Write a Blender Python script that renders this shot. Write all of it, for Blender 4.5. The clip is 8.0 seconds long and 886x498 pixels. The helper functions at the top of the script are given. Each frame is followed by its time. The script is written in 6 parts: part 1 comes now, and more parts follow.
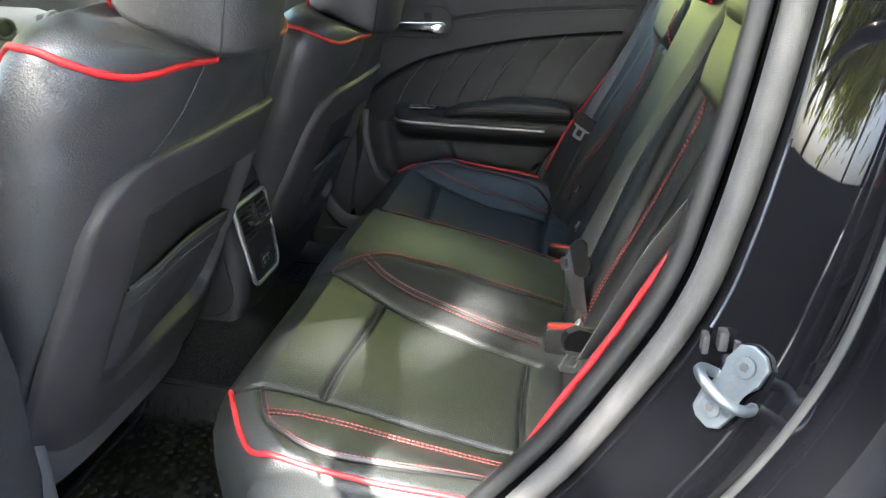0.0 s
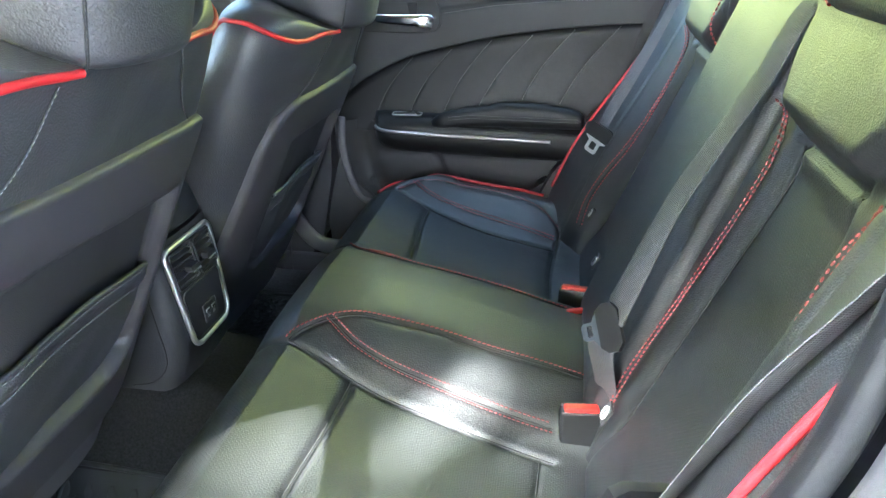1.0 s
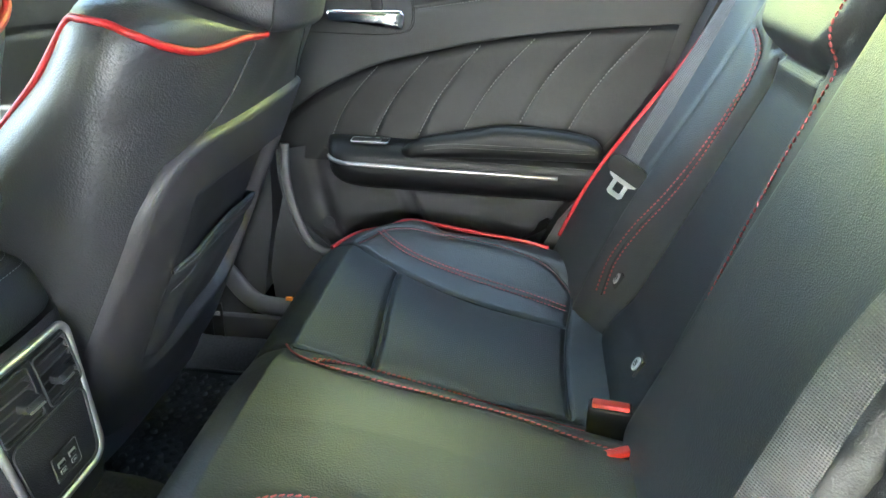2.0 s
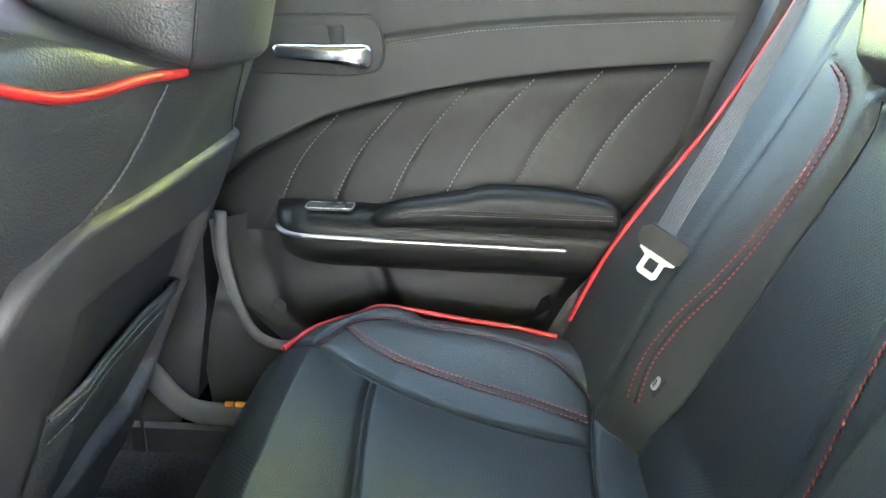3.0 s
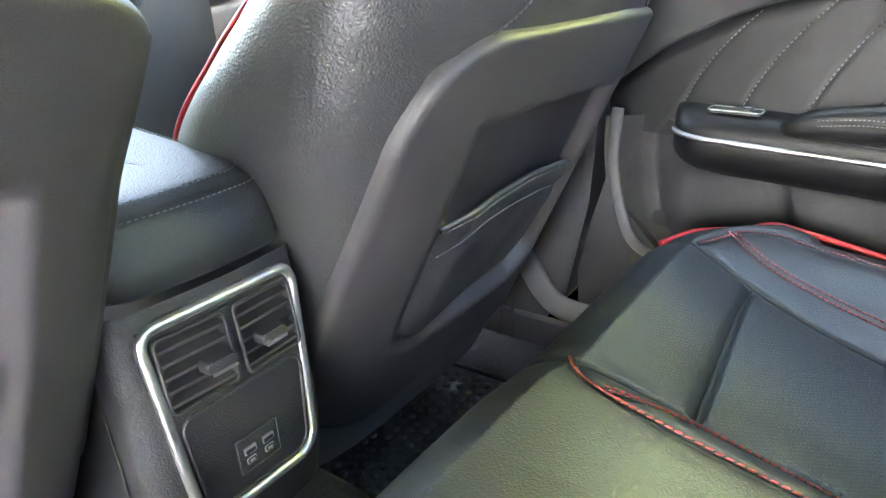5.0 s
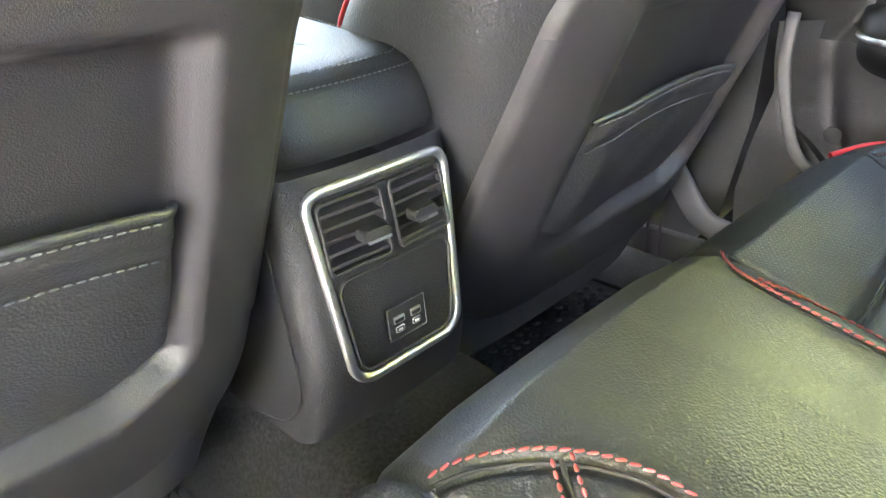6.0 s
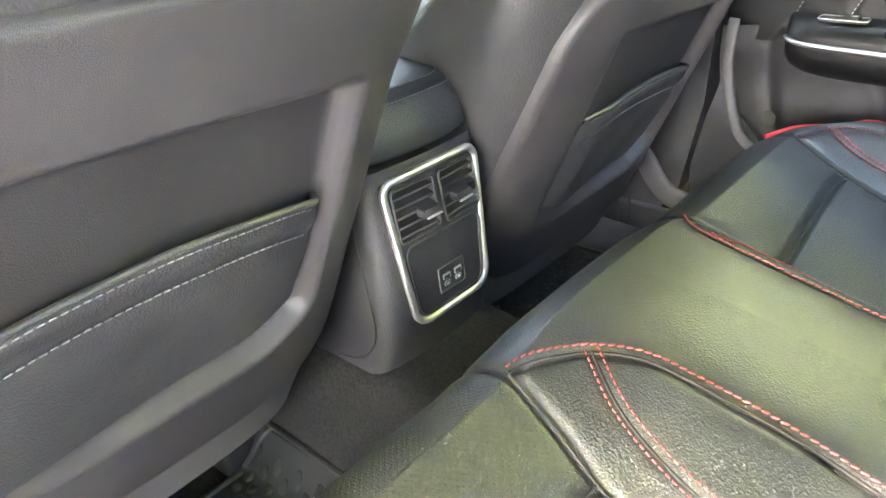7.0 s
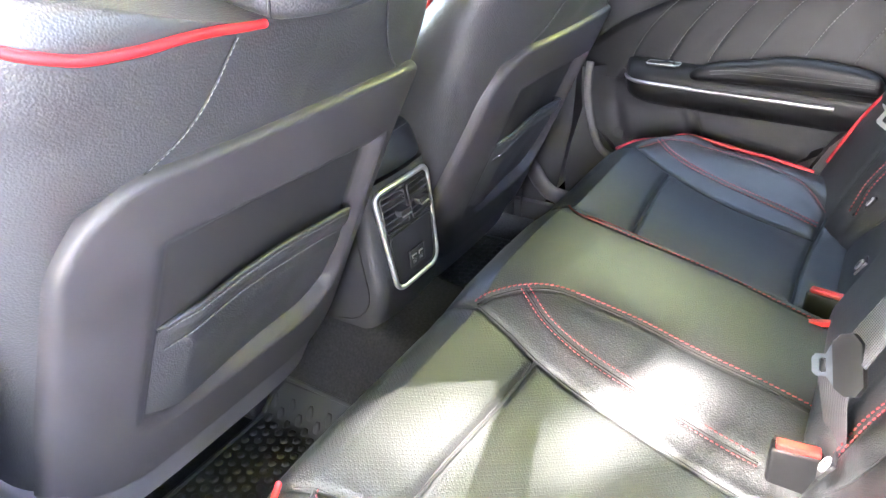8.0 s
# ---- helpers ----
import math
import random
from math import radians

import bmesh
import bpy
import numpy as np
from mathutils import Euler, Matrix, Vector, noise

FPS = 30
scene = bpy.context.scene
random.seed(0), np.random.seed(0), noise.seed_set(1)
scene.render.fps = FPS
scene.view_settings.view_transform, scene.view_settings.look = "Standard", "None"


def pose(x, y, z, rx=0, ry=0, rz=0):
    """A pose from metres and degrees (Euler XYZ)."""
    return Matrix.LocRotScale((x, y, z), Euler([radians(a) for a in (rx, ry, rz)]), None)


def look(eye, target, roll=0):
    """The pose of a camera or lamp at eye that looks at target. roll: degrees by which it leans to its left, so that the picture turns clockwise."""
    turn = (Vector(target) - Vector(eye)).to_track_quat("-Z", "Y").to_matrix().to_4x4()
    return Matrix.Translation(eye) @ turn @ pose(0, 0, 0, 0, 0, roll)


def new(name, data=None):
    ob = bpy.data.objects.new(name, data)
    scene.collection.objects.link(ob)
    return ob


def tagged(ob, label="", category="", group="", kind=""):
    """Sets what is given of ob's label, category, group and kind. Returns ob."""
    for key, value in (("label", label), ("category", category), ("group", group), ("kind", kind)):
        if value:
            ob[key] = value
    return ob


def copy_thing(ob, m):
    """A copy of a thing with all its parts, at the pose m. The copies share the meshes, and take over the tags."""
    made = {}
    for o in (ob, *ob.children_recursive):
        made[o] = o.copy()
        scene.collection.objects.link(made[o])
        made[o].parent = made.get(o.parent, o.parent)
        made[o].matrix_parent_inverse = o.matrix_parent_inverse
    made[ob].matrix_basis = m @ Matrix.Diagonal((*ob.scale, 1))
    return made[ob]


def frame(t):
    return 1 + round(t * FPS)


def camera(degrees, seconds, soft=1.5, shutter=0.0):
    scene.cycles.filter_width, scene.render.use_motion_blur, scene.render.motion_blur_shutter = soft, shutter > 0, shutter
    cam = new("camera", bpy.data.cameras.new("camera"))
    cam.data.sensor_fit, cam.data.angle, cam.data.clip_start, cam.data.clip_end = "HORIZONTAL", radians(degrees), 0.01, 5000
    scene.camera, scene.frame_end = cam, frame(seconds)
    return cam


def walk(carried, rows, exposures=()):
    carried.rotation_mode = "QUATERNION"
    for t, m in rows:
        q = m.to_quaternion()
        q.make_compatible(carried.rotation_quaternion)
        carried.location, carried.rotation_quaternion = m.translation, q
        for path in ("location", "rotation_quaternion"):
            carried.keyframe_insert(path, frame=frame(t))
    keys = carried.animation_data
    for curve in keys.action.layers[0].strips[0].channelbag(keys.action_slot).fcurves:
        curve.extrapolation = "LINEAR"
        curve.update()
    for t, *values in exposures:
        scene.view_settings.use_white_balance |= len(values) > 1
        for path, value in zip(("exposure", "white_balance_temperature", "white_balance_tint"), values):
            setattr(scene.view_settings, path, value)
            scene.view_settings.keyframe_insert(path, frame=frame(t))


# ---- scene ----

# The world: x to the rear of the car, y to its right-hand (far) side, z up; y = 0 is the car's middle, z = 0 just under the carpet.
cam = camera(61.7, 8.0)
PATH = [
    (0, (0.388, -1.337, 0.967), (0.091, 0.482, 0.19), 0.4),
    (0.5, (0.367, -1.202, 0.946), (0.067, 0.616, 0.168), 0.4),
    (1, (0.352, -1.027, 0.937), (0.068, 0.786, 0.14), 0.1),
    (1.2, (0.343, -0.938, 0.933), (0.066, 0.869, 0.122), 0.2),
    (2.3, (0.241, -0.495, 0.87), (0.085, 1.333, 0.074), 1.1),
    (2.5, (0.223, -0.434, 0.856), (0.093, 1.411, 0.094), 1.2),
    (3, (0.197, -0.323, 0.849), (0.128, 1.549, 0.148), 1.2),
    (3.5, (0.173, -0.279, 0.834), (0.125, 1.604, 0.162), 1.5),
    (4, (0.181, -0.267, 0.83), (-0.002, 1.613, 0.174), 1.5),
    (4.5, (0.185, -0.303, 0.787), (-0.417, 1.476, 0.097), 1.0),
    (4.6, (0.175, -0.313, 0.761), (-0.499, 1.438, 0.07), 1.9),
    (5, (0.201, -0.343, 0.728), (-0.807, 1.213, -0.022), -0.5),
    (5.2, (0.21, -0.357, 0.708), (-0.91, 1.096, -0.088), -1.2),
    (6.3, (0.215, -0.377, 0.691), (-1.054, 0.874, -0.217), -2.8),
    (6.5, (0.229, -0.407, 0.706), (-1.034, 0.843, -0.211), -3.0),
    (7, (0.28, -0.558, 0.78), (-0.889, 0.759, -0.169), -3.2),
    (7.5, (0.329, -0.738, 0.874), (-0.682, 0.685, -0.103), -2.8),
    (8, (0.389, -0.91, 0.944), (-0.512, 0.602, -0.006), -1.7),
]
EXPOSURE = [(0.0, 5.2, 5350, 5), (0.5, 5.85, 5200, 4), (1.0, 6.25, 4950, 4), (2.5, 7.0, 5500, -1), (3.5, 7.15, 5500, 2), (4.5, 7.35, 5400, 6), (5.2, 7.5, 5750, 9), (6.5, 7.7, 6050, 8), (7.0, 7.7, 5950, 9), (8.0, 7.25, 5450, 16)]
walk(cam, [(t, look(eye, target, roll)) for t, eye, target, roll in PATH], EXPOSURE)

# ---- light ----
world = bpy.data.worlds.new("world")
scene.world = world
world.use_nodes = True
_wt = world.node_tree
_sky = _wt.nodes.new("ShaderNodeTexSky")
_sky.sky_type, _sky.sun_disc = "NISHITA", False
SUN_DIR = Vector((-0.35, -0.78, 0.85)).normalized()
_sky.sun_elevation = math.asin(SUN_DIR.z)
_sky.dust_density, _sky.air_density, _sky.ozone_density = 9.0, 0.7, 0.2
_sky.sun_rotation = math.atan2(SUN_DIR.x, SUN_DIR.y)
_wt.nodes["Background"].inputs["Strength"].default_value = 0.10
_wt.links.new(_sky.outputs[0], _wt.nodes["Background"].inputs["Color"])
sun = new("sun", bpy.data.lights.new("sun", "SUN"))
sun.data.energy, sun.data.angle, sun.data.color = 3.1, radians(0.55), (1.0, 0.83, 0.64)
sun.matrix_world = look(SUN_DIR * 20, (0, 0, 0))


# ---- materials ----
def mat(name, colour, rough=0.5, metal=0.0, grain=None, bump=0.0, bump_scale=400.0, vary=0.0, vary_scale=6.0, coat=0.0,
        bump2=0.0, bump2_scale=30.0, spec=0.5, coords="Object", kind="noise"):
    m = bpy.data.materials.new(name)
    m.use_nodes = True
    nt = m.node_tree
    b = nt.nodes["Principled BSDF"]
    b.inputs["Base Color"].default_value = (*colour, 1)
    b.inputs["Roughness"].default_value = rough
    b.inputs["Metallic"].default_value = metal
    b.inputs["Coat Weight"].default_value = coat
    b.inputs["Coat Roughness"].default_value = 0.03
    b.inputs["Specular IOR Level"].default_value = spec
    tc = nt.nodes.new("ShaderNodeTexCoord")
    src = tc.outputs[coords]
    if vary:
        n = nt.nodes.new("ShaderNodeTexNoise")
        n.inputs["Scale"].default_value, n.inputs["Detail"].default_value = vary_scale, 6
        nt.links.new(src, n.inputs["Vector"])
        r = nt.nodes.new("ShaderNodeMapRange")
        r.inputs["From Min"].default_value, r.inputs["From Max"].default_value = 0.3, 0.7
        r.inputs["To Min"].default_value, r.inputs["To Max"].default_value = 1 - vary, 1 + vary
        nt.links.new(n.outputs["Fac"], r.inputs["Value"])
        mul = nt.nodes.new("ShaderNodeVectorMath")
        mul.operation = "SCALE"
        mul.inputs[0].default_value = colour
        nt.links.new(r.outputs["Result"], mul.inputs["Scale"])
        nt.links.new(mul.outputs["Vector"], b.inputs["Base Color"])
        r2 = nt.nodes.new("ShaderNodeMapRange")
        r2.inputs["From Min"].default_value, r2.inputs["From Max"].default_value = 0.3, 0.7
        r2.inputs["To Min"].default_value, r2.inputs["To Max"].default_value = rough * (1 - 0.35 * vary), min(1, rough * (1 + 0.35 * vary))
        nt.links.new(n.outputs["Fac"], r2.inputs["Value"])
        nt.links.new(r2.outputs["Result"], b.inputs["Roughness"])
    last = None
    for amount, scale, what in ((bump2, bump2_scale, "noise"), (bump, bump_scale, kind)):
        if amount:
            if what == "cells":
                t = nt.nodes.new("ShaderNodeTexVoronoi")
                t.feature = "SMOOTH_F1"
                out = t.outputs["Distance"]
            else:
                t = nt.nodes.new("ShaderNodeTexNoise")
                t.inputs["Detail"].default_value = 4
                out = t.outputs["Fac"]
            t.inputs["Scale"].default_value = scale
            nt.links.new(src, t.inputs["Vector"])
            bn = nt.nodes.new("ShaderNodeBump")
            bn.inputs["Strength"].default_value, bn.inputs["Distance"].default_value = amount, 1.0 / scale
            nt.links.new(out, bn.inputs["Height"])
            if last:
                nt.links.new(last, bn.inputs["Normal"])
            last = bn.outputs["Normal"]
    if last:
        nt.links.new(last, b.inputs["Normal"])
    return m


def perforate(m, pitch, radius):
    """Small punched holes in rows over the sheet's own metres (its UV map)."""
    nt = m.node_tree
    b = nt.nodes["Principled BSDF"]
    uv = nt.nodes.new("ShaderNodeUVMap")
    sc = nt.nodes.new("ShaderNodeVectorMath")
    sc.operation = "SCALE"
    sc.inputs["Scale"].default_value = 1 / pitch
    nt.links.new(uv.outputs[0], sc.inputs[0])
    rot = nt.nodes.new("ShaderNodeVectorRotate")
    rot.rotation_type = "Z_AXIS"
    rot.inputs["Angle"].default_value = radians(45)
    nt.links.new(sc.outputs[0], rot.inputs["Vector"])
    fr = nt.nodes.new("ShaderNodeVectorMath")
    fr.operation = "FRACTION"
    nt.links.new(rot.outputs[0], fr.inputs[0])
    ds = nt.nodes.new("ShaderNodeVectorMath")
    ds.operation = "DISTANCE"
    ds.inputs[1].default_value = (0.5, 0.5, 0)
    nt.links.new(fr.outputs[0], ds.inputs[0])
    hole = nt.nodes.new("ShaderNodeMapRange")
    hole.inputs["From Min"].default_value, hole.inputs["From Max"].default_value = radius / pitch * 0.7, radius / pitch * 1.3
    nt.links.new(ds.outputs["Value"], hole.inputs["Value"])
    bn = nt.nodes.new("ShaderNodeBump")
    bn.inputs["Strength"].default_value, bn.inputs["Distance"].default_value = 0.6, 0.0008
    nt.links.new(hole.outputs["Result"], bn.inputs["Height"])
    old = b.inputs["Normal"].links[0].from_socket
    nt.links.new(old, bn.inputs["Normal"])
    nt.links.new(bn.outputs["Normal"], b.inputs["Normal"])
    old = b.inputs["Base Color"].links[0].from_socket
    mx = nt.nodes.new("ShaderNodeVectorMath")
    mx.operation = "SCALE"
    lift = nt.nodes.new("ShaderNodeMapRange")
    lift.inputs["To Min"].default_value = 0.4
    nt.links.new(hole.outputs["Result"], lift.inputs["Value"])
    nt.links.new(old, mx.inputs[0])
    nt.links.new(lift.outputs["Result"], mx.inputs["Scale"])
    nt.links.new(mx.outputs["Vector"], b.inputs["Base Color"])
    return m


LEATHER = mat("leather", (0.019, 0.0205, 0.0205), 0.47, bump=0.34, bump_scale=620, kind="cells", vary=0.2, vary_scale=9, spec=0.8, bump2=0.02, bump2_scale=28)
PERF = perforate(mat("perforated_leather", (0.019, 0.0205, 0.0205), 0.47, bump=0.34, bump_scale=620, kind="cells", vary=0.2, vary_scale=9, spec=0.8, bump2=0.02, bump2_scale=28), 0.0044, 0.0008)
SEATBACK = mat("seat_leather", (0.046, 0.045, 0.047), 0.40, spec=0.8, bump=0.28, bump_scale=520, kind="cells", vary=0.2, vary_scale=7, bump2=0.03, bump2_scale=22)
SHELL = mat("moulded_plastic", (0.051, 0.047, 0.0495), 0.42, bump=0.45, bump_scale=1100, vary=0.15, vary_scale=14)
PLASTIC = mat("dark_plastic", (0.030, 0.029, 0.031), 0.46, bump=0.5, bump_scale=800, kind="cells", vary=0.15, vary_scale=12)
SOFT = mat("soft_door_skin", (0.0085, 0.0088, 0.0092), 0.46, spec=0.30, bump=0.2, bump_scale=1400, kind="cells", vary=0.15, vary_scale=8, bump2=0.05, bump2_scale=25)
UPPERSKIN = mat("grained_door_skin", (0.036, 0.0365, 0.037), 0.55, spec=0.4, bump=0.35, bump_scale=1100, kind="cells", vary=0.12, vary_scale=8, bump2=0.03, bump2_scale=25)
GREYTRIM = mat("grey_trim", (0.11, 0.105, 0.11), 0.5, bump=0.2, bump_scale=1500, vary=0.12, vary_scale=20)
SEAL = mat("grey_rubber_seal", (0.056, 0.054, 0.053), 0.6, bump=0.35, bump_scale=900, vary=0.2, vary_scale=30)
RUBBER = mat("black_rubber", (0.027, 0.027, 0.027), 0.6, bump=0.2, bump_scale=600, vary=0.2, vary_scale=15)
BLACKPLASTIC = mat("black_plastic", (0.010, 0.010, 0.0105), 0.42, bump=0.2, bump_scale=1300, vary=0.15, vary_scale=20)
CARPET = mat("carpet", (0.024, 0.0235, 0.0235), 0.95, bump=1.0, bump_scale=700, vary=0.5, vary_scale=250, spec=0.1)
RED = mat("red_piping", (0.50, 0.018, 0.022), 0.42, bump=0.2, bump_scale=800, vary=0.12, vary_scale=40)
REDPLASTIC = mat("red_plastic", (0.60, 0.03, 0.02), 0.38, vary=0.08, vary_scale=60)
THREADRED = mat("red_thread", (0.40, 0.085, 0.085), 0.7, vary=0.2, vary_scale=300)
THREADGREY = mat("grey_thread", (0.22, 0.22, 0.22), 0.7, vary=0.2, vary_scale=300)
SATIN = mat("satin_silver", (0.80, 0.80, 0.80), 0.42, metal=1.0, vary=0.06, vary_scale=30, bump=0.04, bump_scale=500)
CHROME = mat("chrome", (0.75, 0.75, 0.76), 0.12, metal=1.0, vary=0.04, vary_scale=20)
STEEL = mat("zinc_steel", (0.12, 0.135, 0.155), 0.45, metal=0.7, vary=0.15, vary_scale=40, bump=0.1, bump_scale=200)
STRIP = mat("brushed_strip", (0.46, 0.45, 0.47), 0.40, metal=1.0, vary=0.08, vary_scale=30, bump=0.05, bump_scale=500)
WEB = mat("belt_webbing", (0.080, 0.079, 0.083), 0.6, vary=0.1, vary_scale=50, bump=0.1, bump_scale=600)
PAINT = mat("black_car_paint", (0.004, 0.004, 0.005), 0.9, coat=1.0, spec=0.0, vary=0.1, vary_scale=3)
LINER = mat("roof_lining", (0.22, 0.215, 0.21), 0.9, bump=0.5, bump_scale=800, vary=0.1, vary_scale=30)
DASHSKIN = mat("dash_skin", (0.10, 0.095, 0.085), 0.6, bump=0.3, bump_scale=1100, kind="cells", vary=0.15, vary_scale=10)
AMBER = mat("amber_plastic", (0.75, 0.26, 0.03), 0.25, vary=0.1, vary_scale=90)
WHITE = mat("white_print", (0.5, 0.5, 0.5), 0.6, vary=0.05)
GRASS = mat("grass", (0.16, 0.175, 0.045), 0.9, vary=0.5, vary_scale=1.3, bump=0.6, bump_scale=14)
CONCRETE = mat("concrete", (0.185, 0.185, 0.185), 0.9, vary=0.25, vary_scale=0.8, bump=0.5, bump_scale=90)
BARK = mat("bark", (0.10, 0.075, 0.05), 0.9, vary=0.4, vary_scale=6, bump=0.8, bump_scale=18)
LEAF = mat("leaf", (0.15, 0.16, 0.025), 0.55, vary=0.4, vary_scale=2.5)
# thin leaves let light through
_lt = LEAF.node_tree
_tr, _mx = _lt.nodes.new("ShaderNodeBsdfTranslucent"), _lt.nodes.new("ShaderNodeAddShader")
_tr.inputs["Color"].default_value = (0.20, 0.20, 0.02, 1)
_lt.links.new(_lt.nodes["Principled BSDF"].outputs[0], _mx.inputs[0])
_lt.links.new(_tr.outputs[0], _mx.inputs[1])
_lt.links.new(_mx.outputs[0], _lt.nodes["Material Output"].inputs["Surface"])



def pane(name, tint, gloss=0.06):
    """Thin car glass: tinted see-through with a sharp reflection."""
    m = bpy.data.materials.new(name)
    m.use_nodes = True
    nt = m.node_tree
    tr, gl, mx = nt.nodes.new("ShaderNodeBsdfTransparent"), nt.nodes.new("ShaderNodeBsdfGlossy"), nt.nodes.new("ShaderNodeMixShader")
    tr.inputs["Color"].default_value = (*tint, 1)
    gl.inputs["Roughness"].default_value = 0.02
    mx.inputs["Fac"].default_value = gloss
    nt.links.new(tr.outputs[0], mx.inputs[1])
    nt.links.new(gl.outputs[0], mx.inputs[2])
    nt.links.new(mx.outputs[0], nt.nodes["Material Output"].inputs["Surface"])
    return m


# tints set to dim the light that comes in from outside
TINTED = pane("tinted_glass", (0.26, 0.29, 0.27))
GREENISH = pane("greenish_glass", (0.58, 0.62, 0.53))
DIMMING = pane("dimming_glass", (0.62, 0.66, 0.62))
# ---- building helpers ----
def empty(name, at=(0, 0, 0)):
    ob = new(name)
    ob.location = at
    ob.empty_display_size = 0.05
    return ob


def under(ob, parent):
    ob.parent = parent
    ob.matrix_parent_inverse = Matrix.Translation(parent.location).inverted()
    return ob


def obj(name, verts, faces, material, parent=None, label="", smooth=True, uvs=None):
    me = bpy.data.meshes.new(name)
    me.from_pydata([tuple(v) for v in verts], [], faces)
    if smooth:
        me.polygons.foreach_set("use_smooth", [True] * len(me.polygons))
    if uvs is not None:
        layer = me.uv_layers.new(name="UVMap")
        idx = np.empty(len(me.loops), dtype=np.int32)
        me.loops.foreach_get("vertex_index", idx)
        layer.data.foreach_set("uv", np.asarray(uvs, dtype=np.float32)[idx].ravel())
    me.materials.append(material)
    me.update()
    ob = new(name, me)
    if parent is not None:
        ob.parent = parent
    if label:
        ob["label"] = label
    return ob


def part(name, bm, material, parent=None, label="", smooth=True):
    me = bpy.data.meshes.new(name)
    bm.normal_update()
    bm.to_mesh(me)
    bm.free()
    if smooth:
        me.polygons.foreach_set("use_smooth", [True] * len(me.polygons))
    me.materials.append(material)
    ob = new(name, me)
    if parent is not None:
        ob.parent = parent
    if label:
        ob["label"] = label
    return ob


def sharp(ob, angle=35):
    me = ob.data
    bm = bmesh.new()
    bm.from_mesh(me)
    for e in bm.edges:
        e.smooth = len(e.link_faces) == 2 and e.calc_face_angle(0) < radians(angle)
    bm.to_mesh(me)
    bm.free()
    return ob


def sheet(name, fn, us, vs, material, parent=None, label="", uvs=True):
    """An open sheet: fn(u, v) -> place, over the given steps."""
    verts = [fn(u, v) for u in us for v in vs]
    n = len(vs)
    faces = [(i * n + j, i * n + j + 1, (i + 1) * n + j + 1, (i + 1) * n + j) for i in range(len(us) - 1) for j in range(n - 1)]
    uvc = [(u, v) for u in us for v in vs] if uvs else None
    return obj(name, verts, faces, material, parent, label, uvs=uvc)


def curve_points(pts, step=0.006, closed=False):
    """A smooth line through the points, in even steps."""
    P = [Vector(p) for p in pts]
    if closed:
        P = [P[-1]] + P + [P[0], P[1]]
    else:
        P = [P[0] * 2 - P[1]] + P + [P[-1] * 2 - P[-2]]
    out = []
    for i in range(1, len(P) - 2):
        a, b, c, d = P[i - 1:i + 3]
        for k in range(16):
            t = k / 16
            out.append(0.5 * (2 * b + (c - a) * t + (2 * a - 5 * b + 4 * c - d) * t * t + (3 * b - a - 3 * c + d) * t ** 3))
    out.append(P[-2])
    L = [0.0]
    for a, b in zip(out, out[1:]):
        L.append(L[-1] + (b - a).length)
    n = max(2, int(L[-1] / step) + 1)
    res, j = [], 0
    for i in range(n):
        s = L[-1] * i / (n - 1)
        while j < len(L) - 2 and L[j + 1] < s:
            j += 1
        f = (s - L[j]) / max(1e-9, L[j + 1] - L[j])
        res.append(out[j].lerp(out[j + 1], f))
    return res


def tube_data(line, r, sides=8, flat=1.0, up=None):
    verts, faces = [], []
    n = len(line)
    side0 = None
    for i, p in enumerate(line):
        tan = (line[min(i + 1, n - 1)] - line[max(i - 1, 0)]).normalized()
        if up is not None:
            s = tan.cross(Vector(up))
        elif side0 is None:
            s = tan.orthogonal()
        else:
            s = side0 - tan * side0.dot(tan)
        s.normalize()
        side0 = s
        w = tan.cross(s)
        for k in range(sides):
            a = 2 * math.pi * k / sides
            verts.append(p + s * (r * math.cos(a)) + w * (r * flat * math.sin(a)))
    for i in range(n - 1):
        for k in range(sides):
            faces.append((i * sides + k, i * sides + (k + 1) % sides, (i + 1) * sides + (k + 1) % sides, (i + 1) * sides + k))
    faces.append(tuple(range(sides)))
    faces.append(tuple((n - 1) * sides + k for k in reversed(range(sides))))
    return verts, faces


def tube(name, pts, r, material, parent=None, label="", sides=8, step=0.006, flat=1.0, up=None):
    v, f = tube_data(curve_points(pts, step), r, sides, flat, up)
    return obj(name, v, f, material, parent, label)


